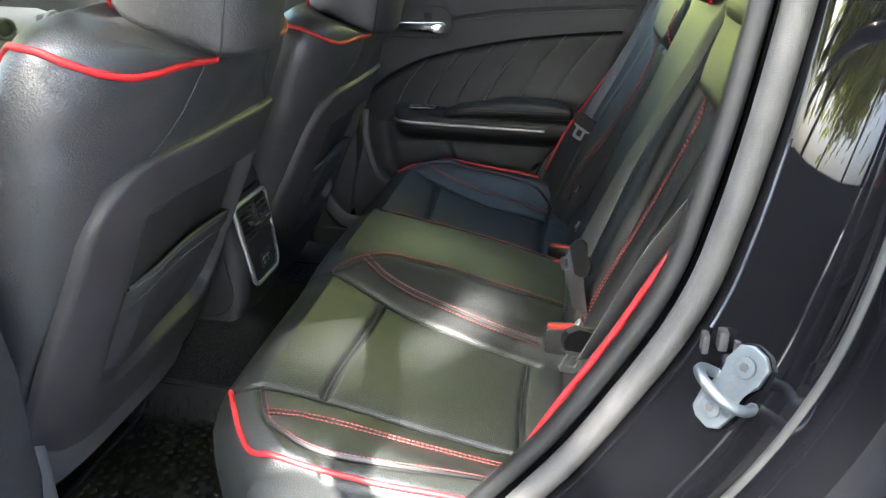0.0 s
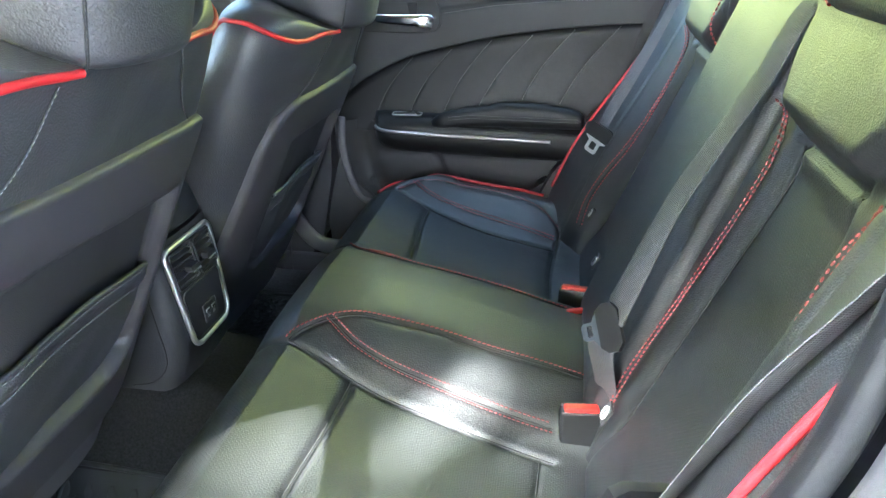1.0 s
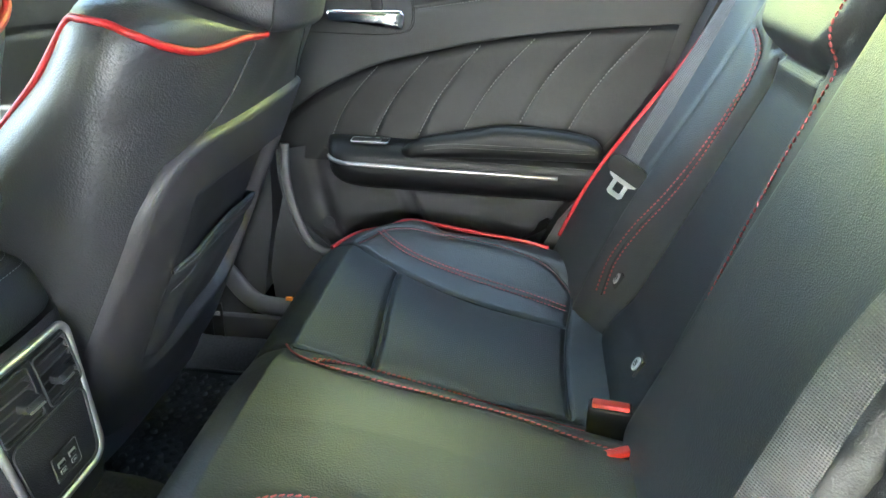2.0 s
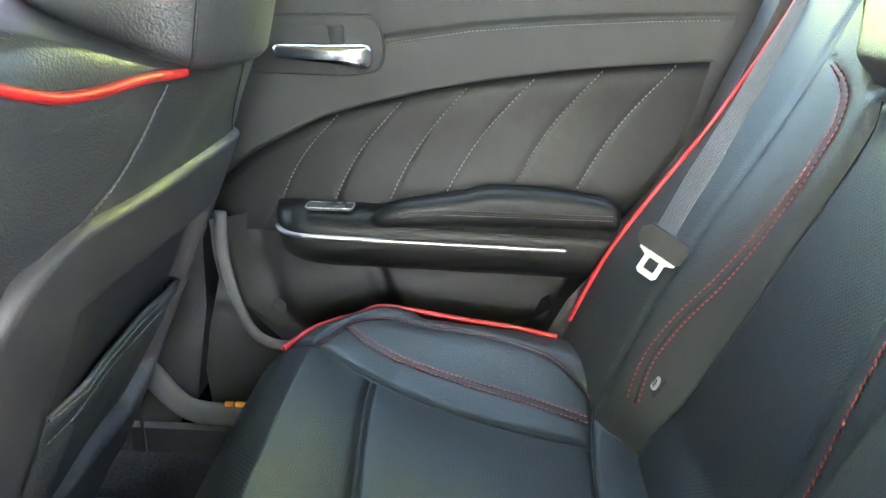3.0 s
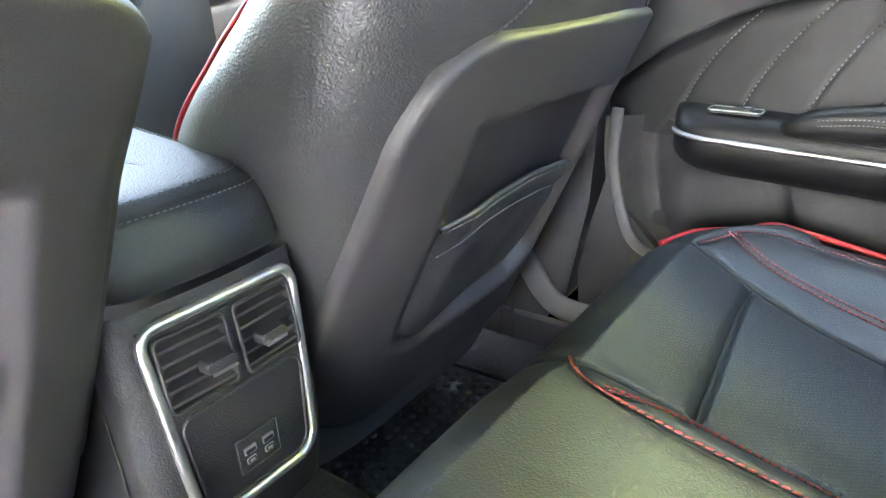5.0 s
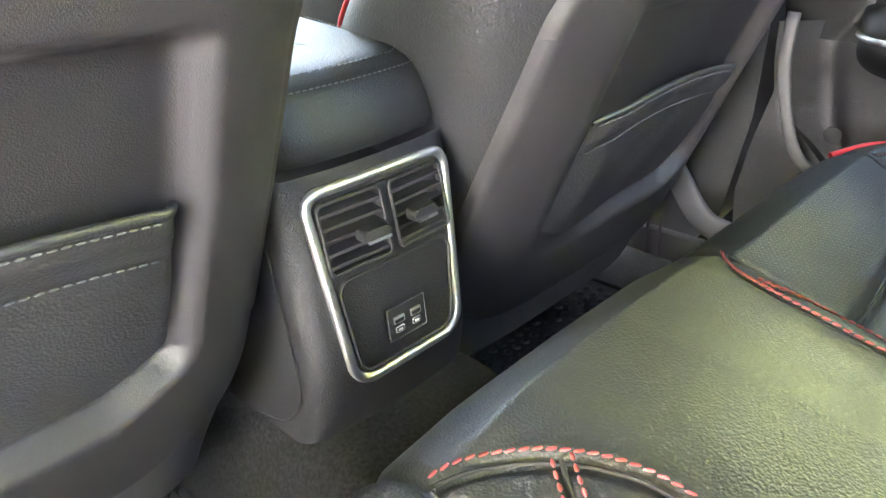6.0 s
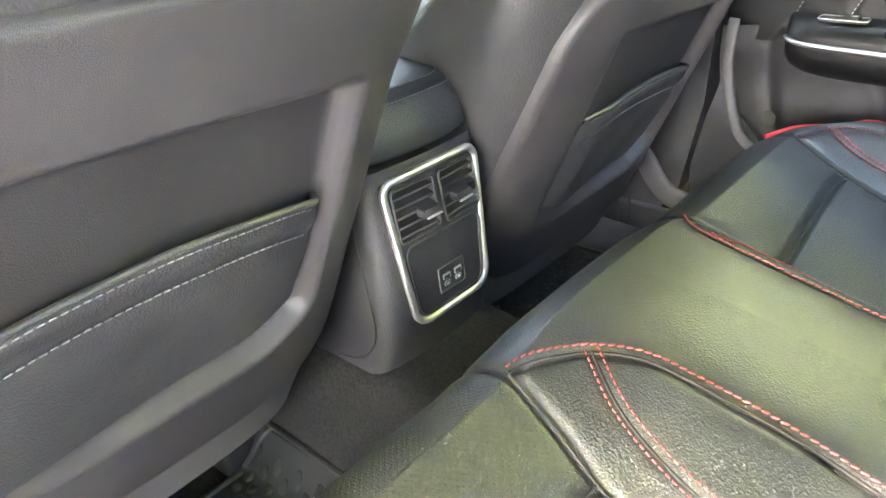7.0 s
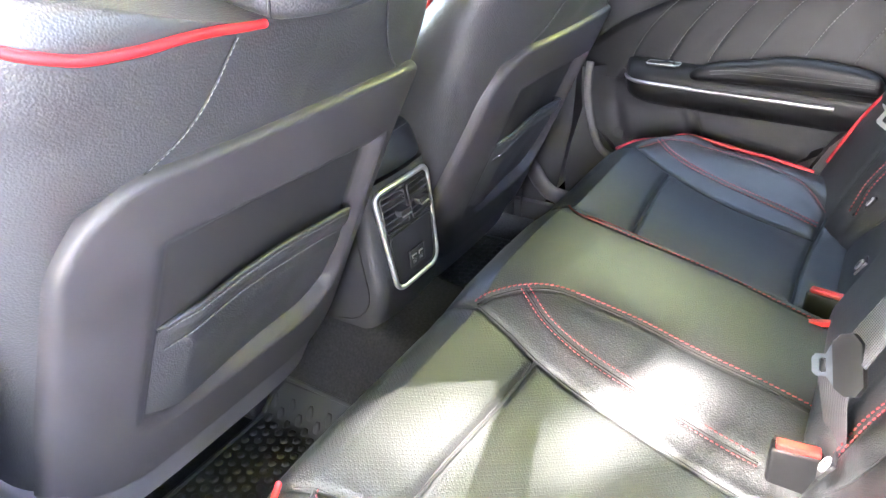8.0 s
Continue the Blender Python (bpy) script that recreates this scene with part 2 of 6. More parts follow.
def stitches(name, line, material, parent, length=0.0045, gap=0.0018, r=0.0007, slant=0.0, normal=(0, 0, 1), label="", lift=0.0):
    """A row of short raised thread stitches along a fine line of points."""
    verts, faces = [], []
    L, acc = [0.0], 0.0
    for a, b in zip(line, line[1:]):
        acc += (b - a).length
        L.append(acc)
    s, j = 0.0, 0

    def where(q):
        k = 0
        lo, hi = 0, len(L) - 2
        while lo < hi:
            k = (lo + hi + 1) // 2
            if L[k] <= q:
                lo = k
            else:
                hi = k - 1
        f = (q - L[lo]) / max(1e-9, L[lo + 1] - L[lo])
        return line[lo].lerp(line[lo + 1], f)
    N = Vector(normal).normalized()
    while s + length < acc:
        a, b = where(s), where(s + length)
        tan = (b - a).normalized()
        side = tan.cross(N).normalized()
        nn = side.cross(tan)
        a, b = a + side * slant + nn * lift, b - side * slant + nn * lift
        tan = (b - a).normalized()
        side = tan.cross(N).normalized()
        base = len(verts)
        for p, e in ((a, 0.45), (a + tan * length * 0.25, 1.0), (b - tan * length * 0.25, 1.0), (b, 0.45)):
            verts += [p + side * r * e, p + nn * r * e, p - side * r * e, p - nn * r * e]
        for i in range(3):
            for k in range(4):
                faces.append((base + i * 4 + k, base + i * 4 + (k + 1) % 4, base + (i + 1) * 4 + (k + 1) % 4, base + (i + 1) * 4 + k))
        faces += [(base, base + 1, base + 2, base + 3), (base + 15, base + 14, base + 13, base + 12)]
        s += length + gap
    ob = obj(name, verts, faces, material, parent, label)
    return ob


def box(name, lo, hi, material, parent=None, label="", bevel=0.004, seg=2, m=None):
    bm = bmesh.new()
    bmesh.ops.create_cube(bm, size=1)
    lo, hi = Vector(lo), Vector(hi)
    for v in bm.verts:
        v.co = Vector((lo[i] + (v.co[i] + 0.5) * (hi[i] - lo[i]) for i in range(3)))
    if bevel:
        bmesh.ops.bevel(bm, geom=bm.edges[:], offset=bevel, segments=seg, profile=0.6, affect="EDGES")
    if m is not None:
        bmesh.ops.transform(bm, matrix=m, verts=bm.verts)
    return sharp(part(name, bm, material, parent, label), 40)


def slab(name, outline, thick, place, material, parent=None, label="", bevel=0.002, seg=2, hole=None):
    """A flat outline (2D points, anticlockwise) of a thickness, laid by place(a, b, depth) -> 3D."""
    bm = bmesh.new()
    top = [bm.verts.new((a, b, thick)) for a, b in outline]
    bot = [bm.verts.new((a, b, 0)) for a, b in outline]
    n = len(outline)
    bm.faces.new(top)
    bm.faces.new(bot[::-1])
    for i in range(n):
        bm.faces.new((bot[i], bot[(i + 1) % n], top[(i + 1) % n], top[i]))
    if bevel:
        es = [e for e in bm.edges if all(v in set(top) for v in e.verts)]
        bmesh.ops.bevel(bm, geom=es, offset=bevel, segments=seg, profile=0.6, affect="EDGES")
    for v in bm.verts:
        v.co = Vector(place(*v.co))
    bmesh.ops.recalc_face_normals(bm, faces=bm.faces)
    return sharp(part(name, bm, material, parent, label), 40)


def round_rect(x0, y0, x1, y1, r, seg=6):
    pts = []
    rr = r if isinstance(r, (tuple, list)) else (r, r, r, r)
    for (cx, cy, a0), q in zip(((x1, y0, -90), (x1, y1, 0), (x0, y1, 90), (x0, y0, 180)), rr):
        ox, oy = (-q if cx == x1 else q), (q if cy == y0 else -q)
        for k in range(seg + 1):
            a = radians(a0 + 90 * k / seg)
            pts.append((cx + ox + q * math.cos(a), cy + oy + q * math.sin(a)))
    return pts


def lerp_table(x, xs, ys):
    return float(np.interp(x, xs, ys))


def smooth(x, a, b):
    t = min(1.0, max(0.0, (x - a) / (b - a)))
    return t * t * (3 - 2 * t)


def steps(a, b, n):
    return [a + (b - a) * i / n for i in range(n + 1)]


def pchip(xs, ys):
    """A smooth curve through a table without overshoot."""
    xs, ys = np.array(xs, float), np.array(ys, float)
    h, d = np.diff(xs), np.diff(ys) / np.diff(xs)
    m = np.zeros(len(xs))
    m[0], m[-1] = d[0], d[-1]
    for i in range(1, len(xs) - 1):
        m[i] = 0 if d[i - 1] * d[i] <= 0 else 2 * d[i - 1] * d[i] / (d[i - 1] + d[i])

    X, Y, H, M, last = xs.tolist(), ys.tolist(), h.tolist(), m.tolist(), len(xs) - 2

    def f(x):
        x = min(max(x, X[0]), X[-1])
        i = 0
        while i < last and X[i + 1] < x:
            i += 1
        t = (x - X[i]) / H[i]
        t2, t3 = t * t, t * t * t
        return (2 * t3 - 3 * t2 + 1) * Y[i] + (t3 - 2 * t2 + t) * H[i] * M[i] + (3 * t2 - 2 * t3) * Y[i + 1] + (t3 - t2) * H[i] * M[i + 1]
    return f


# ---- the car's shell: floor, sides, roof ----
def floor_z(x, y):
    a = abs(y)
    tun = 0.205 * (1 - smooth(a, 0.085, 0.20)) * (1 - 0.45 * smooth(x, -0.22, 0.05))
    side = 0.05 * smooth(a, 0.58, 0.69)
    return 0.05 + tun + side + 0.0025 * noise.noise(Vector((x * 14, y * 14, 0)))


tagged(sheet("floor", lambda x, y: (x, y, floor_z(x, y)), steps(-1.75, 0.75, 90), steps(-0.70, 0.70, 100), CARPET), "dark grey carpet over the floor and tunnel", "floor", kind="structure")


def ribbon(name, line, across, material, label, category, thick=0.012, kind="structure"):
    """A rounded flat band along a smooth line; across: the half-width vector."""
    pts = curve_points(line, 0.012)
    verts, faces = [], []
    A = Vector(across)
    for i, p in enumerate(pts):
        tan = (pts[min(i + 1, len(pts) - 1)] - pts[max(0, i - 1)]).normalized()
        a = A - tan * A.dot(tan)
        a = a.normalized() * A.length
        nn = tan.cross(a).normalized() * (thick / 2)
        for c, s in ((1, 0), (0.8, 0.7), (0.4, 1), (0, 1.08), (-0.4, 1), (-0.8, 0.7), (-1, 0), (-0.7, -0.8), (0, -1), (0.7, -0.8)):
            verts.append(p + a * c + nn * s)
    n = 10
    for i in range(len(pts) - 1):
        for k in range(n):
            faces.append((i * n + k, i * n + (k + 1) % n, (i + 1) * n + (k + 1) % n, (i + 1) * n + k))
    faces.append(tuple(range(n))[::-1])
    faces.append(tuple((len(pts) - 1) * n + k for k in range(n)))
    ob = obj(name, verts, faces, material)
    return tagged(ob, label, category, kind=kind)


def wall(name, outline, y0, y1, material, label, category="car body", bevel=0.006):
    """A side wall: an outline in (x, z), from y0 to y1."""
    lo, hi = min(y0, y1), max(y0, y1)
    ob = slab(name, outline, hi - lo, lambda a, b, d: (a, lo + d, b), material, None, "", bevel=bevel)
    return tagged(ob, label, category, kind="structure")


# right-hand side: sill, pillars, outer skin under the windows
for s, side in ((1, "right"), (-1, "left")):
    wall("sill_" + side, [(-1.7, -0.12), (0.62, -0.12), (0.62, 0.13), (-1.7, 0.13)], s * 0.70, s * 0.90, PAINT, "black painted door sill under the doorway")
    wall("pillar_b_" + side, [(-0.47, 0.10), (-0.30, 0.10), (-0.235, 0.19), (-0.205, 0.36), (-0.20, 0.50), (-0.235, 0.75), (-0.27, 0.86), (-0.30, 1.20), (-0.42, 1.20), (-0.42, 0.86), (-0.45, 0.5)], s * 0.705, s * 0.80, PLASTIC, "dark plastic covered door pillar")
    wall("pillar_a_" + side, [(-1.72, 0.10), (-1.45, 0.10), (-1.42, 0.80), (-0.95, 1.16), (-0.90, 1.22), (-1.02, 1.22), (-1.72, 0.84)], s * 0.705, s * 0.86, PLASTIC, "dark windscreen pillar")
    wall("roof_rail_" + side, [(-1.0, 1.155), (0.70, 1.14), (0.72, 1.24), (-1.0, 1.25)], s * 0.56, s * 0.70, PLASTIC, "roof rail above the doorways")
roof = sheet("ceiling", lambda x, y: (x, y, 1.235 - 0.03 * (y / 0.6) ** 2 - 0.05 * max(0, x - 0.2) ** 2), steps(-1.0, 0.70, 20), steps(-0.62, 0.62, 16), LINER)
tagged(roof, "light grey cloth roof lining", "ceiling", kind="structure")
roof2 = sheet("roof_skin", lambda x, y: (x, y, 1.265 - 0.04 * (y / 0.6) ** 2 - 0.05 * max(0, x - 0.2) ** 2), steps(-1.02, 0.72, 20), steps(-0.68, 0.68, 16), PAINT)
tagged(roof2, "black painted car roof", "car roof", kind="structure")
# parcel shelf, rear window slope, boot and bonnet
tagged(box("parcel_shelf", (0.66, -0.68, 0.84), (1.36, 0.68, 0.862), CARPET, bevel=0.004), "dark felt parcel shelf behind the bench", "shelf", kind="structure")
tagged(box("boot_wall", (0.72, -0.7, 0.05), (0.74, 0.7, 0.84), CARPET, bevel=0), "dark felt wall behind the bench", "wall", kind="structure")
tagged(box("boot_lid", (1.36, -0.84, -0.1), (2.3, 0.84, 0.86), PAINT, bevel=0.06, seg=4), "black painted boot lid and tail", "car body", kind="structure")
tagged(box("bonnet", (-3.1, -0.86, -0.1), (-1.78, 0.86, 0.62), PAINT, bevel=0.08, seg=4), "black painted bonnet and front wings", "car body", kind="structure")
# rear quarter on the right, closed by the wheel housing
QUARTER = [(0.30, 0.10), (0.72, 0.10), (1.2, 0.10), (1.2, 0.87), (1.0, 0.90), (0.86, 1.20), (0.70, 1.20), (0.615, 0.93), (0.575, 0.80), (0.55, 0.735), (0.52, 0.65), (0.49, 0.59), (0.43, 0.515), (0.39, 0.455), (0.345, 0.395), (0.31, 0.32)]
wall("quarter_right", QUARTER, 0.690, 0.745, PLASTIC, "dark plastic trim over the rear wheel housing")
# unseen glass all round, darkest at the rear, tinted to cut outside light
def glass(name, corners, material, label):
    """A pane bowed a little outwards between four corners."""
    a, b, c, d = (Vector(p) for p in corners)
    nn = (b - a).cross(d - a).normalized()
    if nn.dot((a + b + c + d) / 4 - Vector((-0.2, 0, 0.9))) < 0:
        nn = -nn
    at = lambda u, v: a.lerp(b, u).lerp(d.lerp(c, u), v) + nn * 0.02 * math.sin(math.pi * u) * math.sin(math.pi * v)
    back = lambda u, v: at(u, v) + nn * 0.004
    us, vs = steps(0, 1, 12), steps(0, 1, 8)
    n = len(vs)
    verts = [fn(u, v) for fn in (at, back) for u in us for v in vs]
    half = len(us) * n
    faces = [(i * n + j, i * n + j + 1, (i + 1) * n + j + 1, (i + 1) * n + j) for i in range(len(us) - 1) for j in range(n - 1)]
    rim = [i * n for i in range(len(us))] + [half - n + j for j in range(1, n)] + [i * n + n - 1 for i in range(len(us) - 2, -1, -1)] + [j for j in range(n - 2, 0, -1)]
    faces += [(p, q, q + half, p + half) for p, q in zip(rim, rim[1:] + rim[:1])]
    tagged(obj(name, verts, faces, material), label, "window", kind="structure")


glass("window_1", [(-0.28, 0.835, 0.862), (0.64, 0.835, 0.862), (0.72, 0.665, 1.165), (-0.34, 0.665, 1.165)], GREENISH, "greenish tinted rear door window")
glass("window_2", [(-1.45, 0.835, 0.84), (-0.36, 0.835, 0.862), (-0.42, 0.665, 1.165), (-0.98, 0.665, 1.165)], DIMMING, "front door window tinted to dim the sky")
glass("window_3", [(-1.45, -0.835, 0.84), (-0.44, -0.835, 0.862), (-0.44, -0.665, 1.165), (-0.98, -0.665, 1.165)], DIMMING, "driver door window tinted to dim the sky")
glass("window_4", [(-1.75, -0.70, 0.79), (-1.75, 0.70, 0.79), (-1.0, 0.60, 1.225), (-1.0, -0.60, 1.225)], DIMMING, "windscreen tinted to dim the sky")
glass("window_5", [(1.36, -0.70, 0.87), (1.36, 0.70, 0.87), (0.71, 0.60, 1.215), (0.71, -0.60, 1.215)], TINTED, "dark tinted rear screen")
# dashboard
dash = tagged(empty("dashboard", (-1.3, 0, 0.6)), "dark dashboard with round side air vents", "dashboard")


def dash_at(u, y):
    x, z = [(-1.02, 0.30), (-1.00, 0.42), (-0.99, 0.55), (-1.00, 0.66), (-1.01, 0.71), (-1.04, 0.745), (-1.12, 0.765), (-1.35, 0.77), (-1.60, 0.76)][int(u)]
    return (x - 0.10 * abs(y / 0.7) ** 3 * 0.4, y, z)


under(sheet("dash_top", dash_at, list(range(9)), steps(-0.72, 0.72, 24), DASHSKIN), dash)
for y in (-0.60, -0.1, 0.1, 0.405, 0.60):
    v, f = tube_data(curve_points([(-1.028, y + 0.035 * math.cos(a), 0.742 + 0.024 * math.sin(a)) for a in steps(0, 2 * math.pi, 16)], 0.006), 0.007, 8)
    under(obj("vent_ring", v, f, DASHSKIN), dash)
    under(box("vent_core", (-1.06, y - 0.032, 0.720), (-1.026, y + 0.032, 0.764), RUBBER, bevel=0.01), dash)

# the doorway's seal and the sill trim, both sides
for s, side in ((1, "right"), (-1, "left")):
    if s > 0:
        ribbon("seal_front_" + side, [(-0.174, 0.716, 0.508), (-0.176, 0.716, 0.475), (-0.175, 0.716, 0.43), (-0.163, 0.716, 0.372), (-0.143, 0.717, 0.316), (-0.115, 0.718, 0.291), (-0.073, 0.720, 0.286), (0.1, 0.722, 0.284)], (0.0065, 0, 0.0065), GREYTRIM, "grey rubber door seal on the pillar", "door seal", 0.009)
        wall("lower_quarter_" + side, [(-0.22, 0.12), (0.40, 0.12), (0.40, 0.30), (0.33, 0.36), (0.20, 0.275), (-0.10, 0.29), (-0.17, 0.36), (-0.19, 0.40), (-0.23, 0.25)], 0.735, 0.80, PLASTIC, "dark plastic lower door frame")
    ribbon("sill_trim_" + side, [(-0.372, s * 0.695, 0.40), (-0.345, s * 0.696, 0.31), (-0.322, s * 0.697, 0.262), (-0.298, s * 0.698, 0.229), (-0.270, s * 0.699, 0.190), (-0.232, s * 0.700, 0.168), (-0.14, s * 0.700, 0.163), (0.0, s * 0.700, 0.162), (0.28, s * 0.700, 0.162)], (0.016, 0, 0.016), GREYTRIM, "grey plastic door sill trim", "trim", 0.012)
    tagged(box("sill_step_" + side, (-1.4, min(s * 0.682, s * 0.703), 0.06), (0.33, max(s * 0.682, s * 0.703), 0.146), PLASTIC, bevel=0.006), "dark plastic sill step", "trim", kind="structure")
    for x in (-0.322, -0.345):
        tagged(box("sill_rib_" + side, (x - 0.0025, min(s * 0.6795, s * 0.684), 0.075), (x + 0.0025, max(s * 0.6795, s * 0.684), 0.175), PLASTIC, bevel=0.001), "raised rib on the sill panel", "trim", kind="structure")

# ---- rear bench ----
def seam_distance(px, py, lines):
    """Least distance of many points to a set of 2D lines."""
    best = np.full(px.shape, 9.0)
    for line in lines:
        for (ax, ay), (bx, by) in zip(line, line[1:]):
            dx, dy = bx - ax, by - ay
            t = np.clip(((px - ax) * dx + (py - ay) * dy) / (dx * dx + dy * dy + 1e-12), 0, 1)
            best = np.minimum(best, np.hypot(px - ax - t * dx, py - ay - t * dy))
    return best


def fine(line, step=0.006):
    return [(p.x, p.y) for p in curve_points([(a, b, 0) for a, b in line], step)]


def mirrored(line):
    return [(a, -b) for a, b in line]


# cushion heights: rows along x, columns over the distance from the car's middle
CX = [0.0, 0.08, 0.14, 0.20, 0.28, 0.37, 0.45]
CY = [0.0, 0.10, 0.16, 0.21, 0.30, 0.40, 0.48, 0.54, 0.62, 0.66]
CZ = [pchip(CY, r) for r in (
    (0.430, 0.428, 0.414, 0.402, 0.401, 0.401, 0.400, 0.399, 0.398, 0.393),
    (0.427, 0.423, 0.394, 0.374, 0.368, 0.368, 0.367, 0.372, 0.385, 0.381),
    (0.419, 0.412, 0.379, 0.351, 0.345, 0.345, 0.346, 0.356, 0.379, 0.375),
    (0.407, 0.400, 0.364, 0.335, 0.326, 0.326, 0.327, 0.341, 0.373, 0.369),
    (0.386, 0.380, 0.342, 0.313, 0.305, 0.305, 0.308, 0.324, 0.361, 0.360),
    (0.358, 0.355, 0.320, 0.291, 0.286, 0.286, 0.290, 0.304, 0.342, 0.343),
    (0.335, 0.332, 0.302, 0.277, 0.272, 0.272, 0.277, 0.288, 0.318, 0.318))]
_cache = {}


def cushion_z(x, y):
    key = round(abs(y), 4)
    if key not in _cache:
        _cache[key] = pchip(CX, [f(key) for f in CZ])
    return _cache[key](x)


FRONT_SHIFT = pchip([0, 0.50, 0.53, 0.578, 0.615, 0.64, 0.66], [0, 0, 0.004, 0.024, 0.055, 0.08, 0.10])
ROLL = [(0.0, 0.0, 0.0), (-0.03, -0.029, -0.008), (-0.055, -0.050, -0.024), (-0.08, -0.064, -0.046), (-0.11, -0.071, -0.076), (-0.20, -0.066, -0.166), (-0.34, -0.050, -0.305)]
ROLL_X = pchip([r[0] for r in ROLL[::-1]], [r[1] for r in ROLL[::-1]])
ROLL_Z = pchip([r[0] for r in ROLL[::-1]], [r[2] for r in ROLL[::-1]])


def cushion_at(p, q):
    a = abs(q)
    over = max(0.0, a - 0.642)
    ang = min(over / 0.02, math.pi / 2)
    y = min(a, 0.642) + 0.02 * math.sin(ang)
    drop = 0.02 * (1 - math.cos(ang)) + max(0.0, over - 0.0314)
    sh = FRONT_SHIFT(y) * (1 - smooth(p, 0.0, 0.16))
    if p < 0:
        x, z = ROLL_X(p) + sh, cushion_z(0.0, y) + ROLL_Z(p) - 0.017 * (1 - smooth(y, 0.11, 0.19)) * (1 - math.exp(p / 0.03))
    else:
        x, z = p + sh, cushion_z(p, y)
    z = max(0.06, z - drop)
    return x, math.copysign(y, q), z


CENTRE_SEAM = [(-0.001, 0.171), (0.012, 0.148), (0.04, 0.124), (0.08, 0.107), (0.13, 0.102), (0.20, 0.101), (0.28, 0.104), (0.36, 0.100), (0.43, 0.10)]
INNER_SEAM = [(-0.30, 0.165), (-0.12, 0.168), (-0.05, 0.17), (0.0, 0.172), (0.05, 0.183), (0.096, 0.196), (0.157, 0.205), (0.226, 0.212), (0.294, 0.219), (0.374, 0.226)]
INSERT_SEAM = [(0.096, 0.196), (0.086, 0.33), (0.08, 0.43), (0.08, 0.497)]
OUTER_SEAM = [(-0.05, 0.528), (-0.02, 0.527), (0.006, 0.521), (0.04, 0.508), (0.08, 0.497), (0.137, 0.486), (0.20, 0.481), (0.265, 0.478), (0.36, 0.478)]
EDGE_SEAM = [(0.004, 0.525), (0.03, 0.578), (0.05, 0.602), (0.105, 0.625), (0.205, 0.624), (0.281, 0.612), (0.33, 0.596), (0.373, 0.560)]
REAR_SEAM = [(0.373, 0.560), (0.370, 0.535), (0.36, 0.46), (0.354, 0.35), (0.357, 0.228)]
INNER_TWIN = [(0.045, 0.121), (0.06, 0.132), (0.085, 0.147), (0.12, 0.159), (0.165, 0.167), (0.246, 0.174), (0.316, 0.178), (0.372, 0.18)]
OUTER_TWIN = [(0.034, 0.581), (0.05, 0.568), (0.07, 0.557), (0.10, 0.547), (0.14, 0.540), (0.18, 0.536), (0.24, 0.531), (0.30, 0.526), (0.362, 0.518)]
PIPING = [(-0.04, 0.526), (-0.014, 0.572), (0.012, 0.613), (0.037, 0.640), (0.07, 0.652), (0.12, 0.658), (0.20, 0.658), (0.27, 0.655), (0.33, 0.65)]


def offset_line(line, d):
    out = []
    for i, (a, b) in enumerate(line):
        (x0, y0), (x1, y1) = line[max(0, i - 1)], line[min(len(line) - 1, i + 1)]
        n = math.hypot(x1 - x0, y1 - y0)
        out.append((a - (y1 - y0) / n * d, b + (x1 - x0) / n * d))
    return out


bench = tagged(empty("rear_bench", (0.2, 0, 0.05)), "black leather rear bench seat with red stitching and piping", "car seat")


def grid_normals(V):
    """Unit normals of a grid of points, shared by all the panels cut from it."""
    n = np.cross(np.gradient(V, axis=0), np.gradient(V, axis=1))
    return (n / np.maximum(1e-12, np.linalg.norm(n, axis=2, keepdims=True))).reshape(-1, 3)


def inside_left(line, x, y):
    """How far y lies beyond a line y(x)."""
    xs, ys = [p[0] for p in line], [p[1] for p in line]
    return y - np.interp(x, xs, ys)


